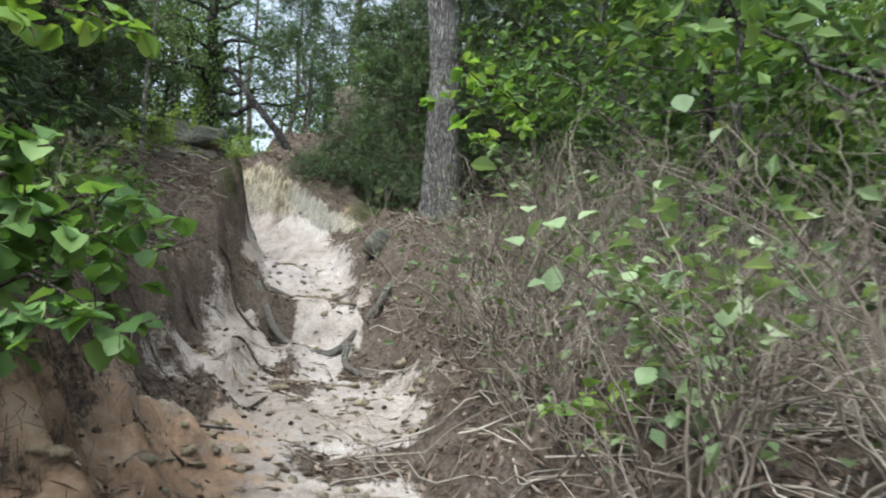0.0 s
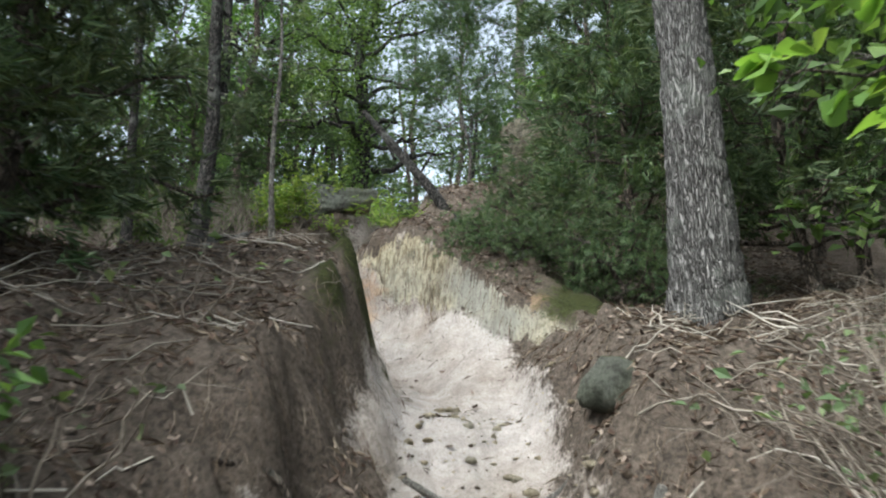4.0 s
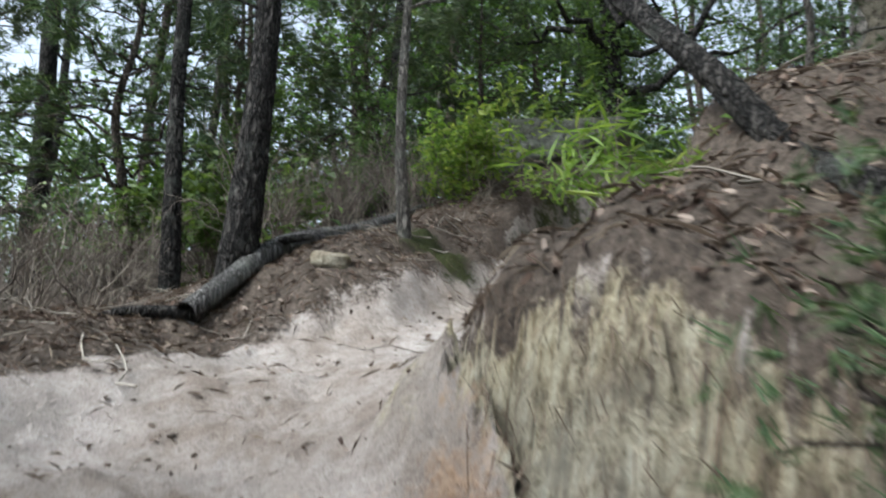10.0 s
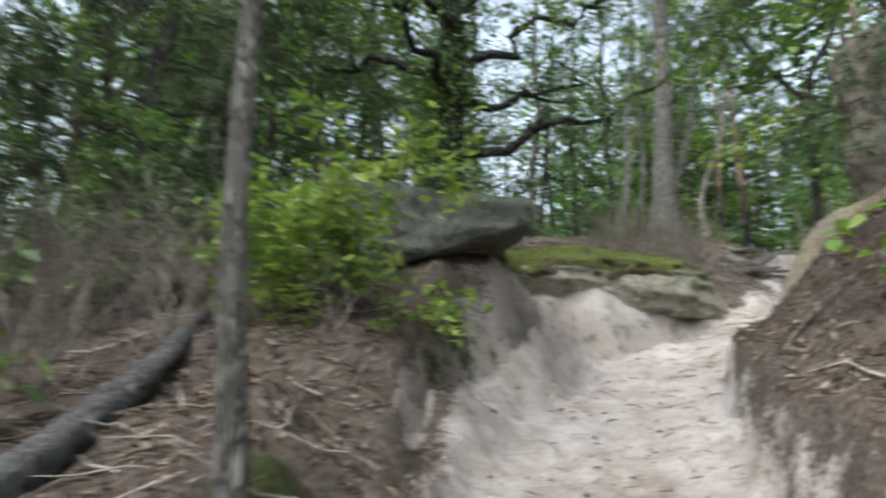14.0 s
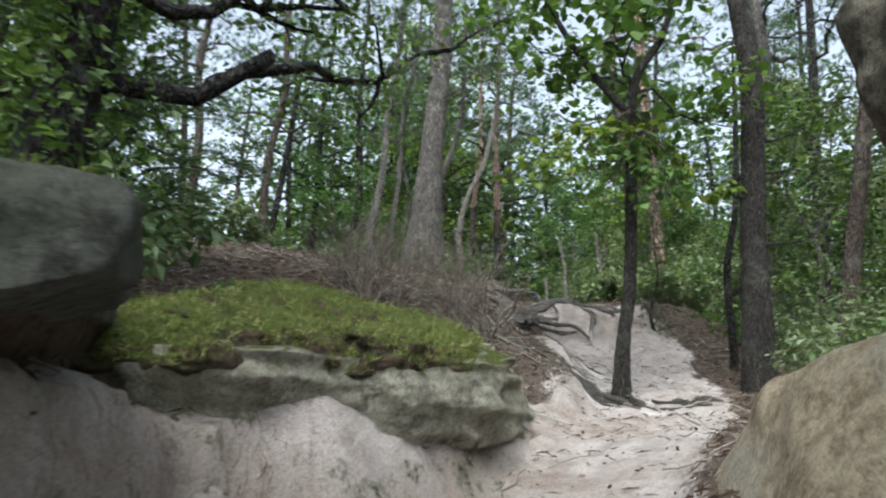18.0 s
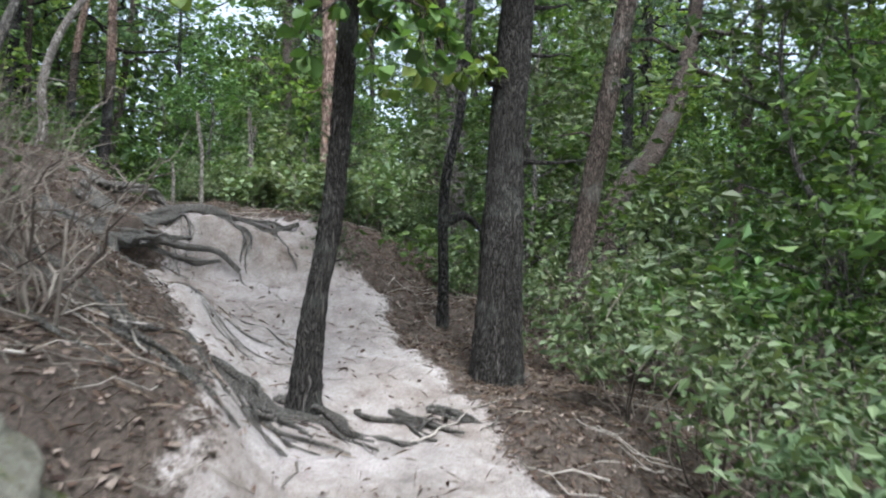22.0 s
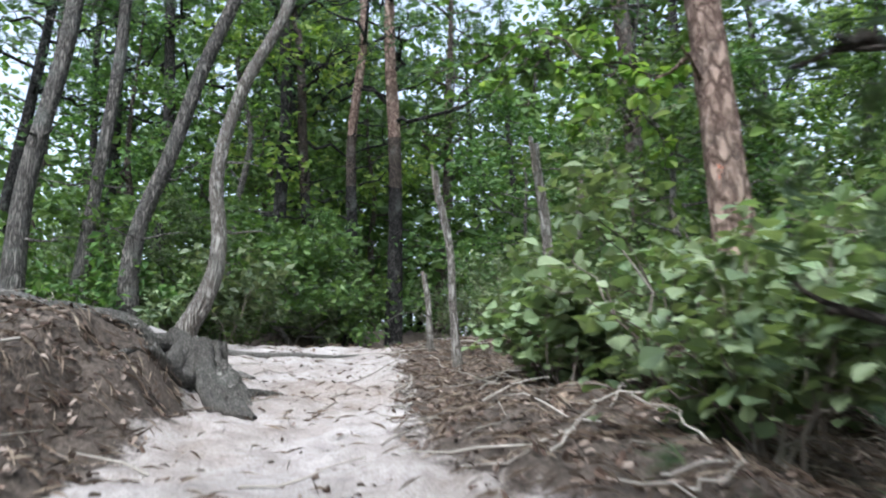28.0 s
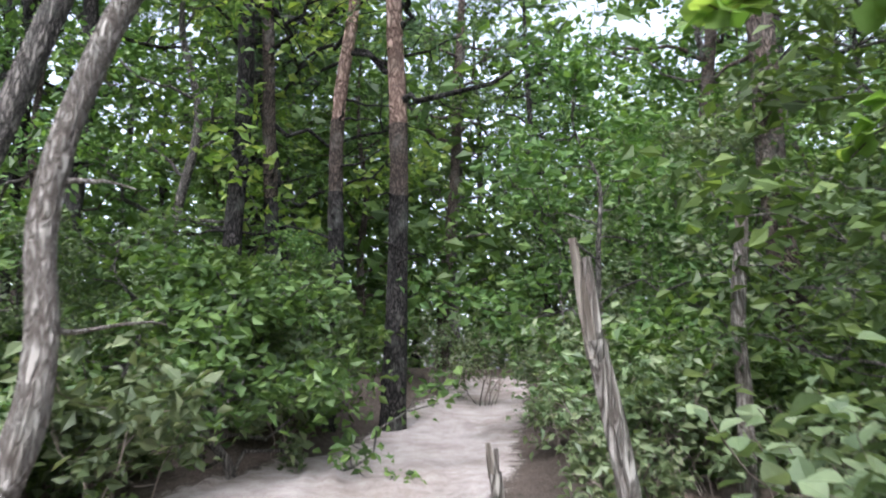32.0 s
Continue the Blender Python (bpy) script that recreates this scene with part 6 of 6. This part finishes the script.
far_woods(215000, 9)
scatter(twigs, [(-13, 9.5, -7.6, 12.5), (-13, 11, -7.2, 17)], 46, 1.6, (0.6, 1.1), 8, 0.5)
scatter(young, [(0.8, 31, 6, 40)], 14, 1.8, (0.6, 1.0), 6, 0.9)
scatter(young, [(-9, 33.5, -2.4, 42)], 22, 1.8, (0.35, 0.55), 16, 0.8)
scatter(bushes, [(-7, 32.6, -2.3, 38), (0.5, 30, 4, 38)], 34, 1.3, (0.6, 1.1), 7, 0.5)

# ---- litter ----
def scattered_points(n, box, seed, sandy):
    r = np.random.default_rng(seed)
    x, y = r.uniform(box[0], box[2], n), r.uniform(box[1], box[3], n)
    h, sand, cliff, clay, moss, _ = survey(x, y)
    hx, hy = survey(x + 0.05, y)[0], survey(x, y + 0.05)[0]
    nor = unit(np.stack([-(hx - h) / 0.05, -(hy - h) / 0.05, np.ones(n)], -1))
    keep = (moss < 0.35) & (r.uniform(0, 1, n) > np.clip(sand * 1.3, 0, 1 - sandy)) & (nor[:, 2] > 0.5)
    return r, np.stack([x, y, h], -1)[keep], nor[keep]


def lay_leaves(name, label, mat, n, box, size, seed, sandy, slim, lift=1.0):
    r, p, nor = scattered_points(n, box, seed, sandy)
    m = len(p)
    nor = unit(nor + r.normal(0, 0.2, (m, 3)) * lift)
    a = unit(np.cross(nor, r.normal(0, 1, (m, 3))))
    s = np.cross(nor, a)
    ln = (size * r.uniform(0.5, 1.3, m))[:, None]
    base = p + nor * 0.012
    if slim > 0.3:
        ring = []
        for ang in (0.0, 0.8, 2.2, 3.14, 4.1, 5.4):
            j = r.uniform(0.55, 1.15, (m, 1))
            ring.append(base + a * ln * 0.5 * j * math.cos(ang) + s * ln * slim * 0.6 * j * math.sin(ang) + nor * ln * r.uniform(0, 0.3, (m, 1)))
        k = np.arange(m)[:, None] * 6
        f = np.concatenate([k + [0, 1, 2], k + [0, 2, 3], k + [0, 3, 4], k + [0, 4, 5]])
        tagged(new(name, fast_mesh(name, np.stack(ring, 1).reshape(-1, 3), f, mat, False)), label, "leaf litter", kind="stuff")
        return
    v = np.stack([base - a * ln * 0.5, base - s * ln * slim * 0.5 + nor * ln * 0.12 * lift, base + a * ln * 0.5 + nor * ln * 0.1 * lift, base + s * ln * slim * 0.5 + nor * ln * 0.15 * lift], 1).reshape(-1, 3)
    k = np.arange(m)[:, None] * 4
    f = np.concatenate([k + [0, 1, 2], k + [0, 2, 3]])
    tagged(new(name, fast_mesh(name, v, f, mat, False)), label, "leaf litter", kind="stuff")


lay_leaves("fallen_leaves", "brown fallen leaves on the banks", DRY_LEAF, 150000, (-8.5, 0.5, 1.6, 33), 0.046, 1, 0.04, 0.45, 2.2)
lay_leaves("pine_straw", "thin brown pine needles on the banks", STRAW, 130000, (-7.5, 0.5, 1.6, 33), 0.11, 2, 0.06, 0.022, 0.9)


def lay_sticks(n, box, seed):
    """Dead twigs that lie about on the banks."""
    r = np.random.default_rng(seed)
    pieces = []
    x, y = r.uniform(box[0], box[2], n), r.uniform(box[1], box[3], n)
    sand = survey(x, y)[1]
    for k in range(n):
        if sand[k] > r.uniform(0.2, 1.1):
            continue
        a, ln = r.uniform(0, 6.28), r.uniform(0.12, 0.7)
        t = np.linspace(-0.5, 0.5, 5)
        px, py = x[k] + np.cos(a) * ln * t + r.normal(0, 0.02, 5), y[k] + np.sin(a) * ln * t + r.normal(0, 0.02, 5)
        z = np.array(survey(px, py)[0]) + 0.012
        if np.ptp(z) > 0.45 * ln + 0.03:
            continue
        z = np.maximum(z, z.mean() - 0.03) + np.linspace(0, r.uniform(0, 0.12), 5)
        rad = r.uniform(0.0025, 0.008)
        pieces.append(tube(np.stack([px, py, z], -1), np.linspace(rad, rad * 0.4, 5), 4))
    v, f = joined(pieces)
    tagged(new("fallen_twigs", fast_mesh("fallen_twigs", v, f, STICK)), "pale dead twigs scattered over the banks", "twigs", kind="stuff")


lay_sticks(1200, (-0.6, 1.2, 2.2, 8.6), 21)
lay_sticks(420, (-3.6, 1.2, -1.4, 8.6), 22)
lay_sticks(1800, (-8, 10, 1.5, 32), 23)


def lay_clods(n, box, seed, mat, label, sandy, size):
    """Small lumps of earth on the floor and the foot of the banks."""
    r = np.random.default_rng(seed)
    x, y = r.uniform(box[0], box[2], n), r.uniform(box[1], box[3], n)
    h, sand = survey(x, y)[:2]
    u, w = np.meshgrid(np.linspace(0, 2 * np.pi, 6, endpoint=False), np.linspace(-1.3, 1.3, 4))
    d = np.stack([np.cos(u) * np.cos(w), np.sin(u) * np.cos(w), np.sin(w)], -1).reshape(-1, 3)
    i = np.arange(24).reshape(4, 6)
    q = np.stack([i[:-1], np.roll(i, -1, 1)[:-1], np.roll(i, -1, 1)[1:], i[1:]], -1).reshape(-1, 4)
    pieces = []
    for k in range(n):
        if sand[k] < sandy:
            continue
        s = 0.008 + size * r.uniform(0, 1) ** 3
        v = d * s * r.uniform(0.6, 1.4, 3) * np.array([1, 1, 0.45]) * (1 + r.normal(0, 0.25, (24, 1)))
        pieces.append((v + np.array([x[k], y[k], h[k] + s * 0.15]), q))
    v, f = joined(pieces)
    tagged(new("earth_clods", fast_mesh("earth_clods", v, f, mat)), label, "clods", kind="stuff")


lay_clods(1600, (-2.0, 0.8, 0.3, 8.6), 31, ROCK_TAN, "small pale clods of sandy earth in the gully", 0.25, 0.045)
lay_clods(900, (-2.0, 0.8, 0.3, 8.6), 32, ROCK_BROWN, "small dark clods and bark bits in the gully", 0.15, 0.022)
lay_clods(1800, (-6.0, 9, 0.0, 31), 33, ROCK_BROWN, "small dark crumbs of earth and bark on the sand", 0.3, 0.012)


def lip_fringe(n, box, seed):
    """Fine roots and straw that hang from the lips of the banks."""
    r = np.random.default_rng(seed)
    x, y = r.uniform(box[0], box[2], n), r.uniform(box[1], box[3], n)
    h, sand, cliff, clay, moss, past = survey(x, y)
    gx, gy = (survey(x + 0.08, y)[0] - h) / 0.08, (survey(x, y + 0.08)[0] - h) / 0.08
    steep = np.hypot(gx, gy)
    keep = (steep > 1.3) & (past < 0.1) & (past > 0.0005)
    x, y, h, gx, gy, steep = (a[keep] for a in (x, y, h, gx, gy, steep))
    m = len(x)
    out = np.stack([-gx / steep, -gy / steep, np.zeros(m)], -1)
    p = np.stack([x, y, h], -1) + out * 0.02
    ln = r.uniform(0.04, 0.2, m)[:, None]
    side = unit(np.cross(out, np.array([0, 0, 1.0])) + r.normal(0, 0.3, (m, 3))) * 0.0018
    mid = p + out * ln * 0.3 - np.array([0, 0, 1.0]) * ln * 0.3 + r.normal(0, 0.02, (m, 3))
    tip = p + out * ln * 0.3 - np.array([0, 0, 1.0]) * ln + r.normal(0, 0.03, (m, 3))
    v = np.stack([p - side, p + side, mid + side, mid - side, tip], 1).reshape(-1, 3)
    k = np.arange(m)[:, None] * 5
    f = np.concatenate([k + [0, 1, 2], k + [0, 2, 3], k + [3, 2, 4]])
    tagged(new("root_fringe", fast_mesh("root_fringe", v, f, STRAW, False)), "fine dry roots and straw hanging from the banks", "roots", kind="stuff")


lip_fringe(160000, (-7, 1, 1, 30), 5)
lip_fringe(2500, (-3.4, 9.9, -2.2, 10.7), 6)
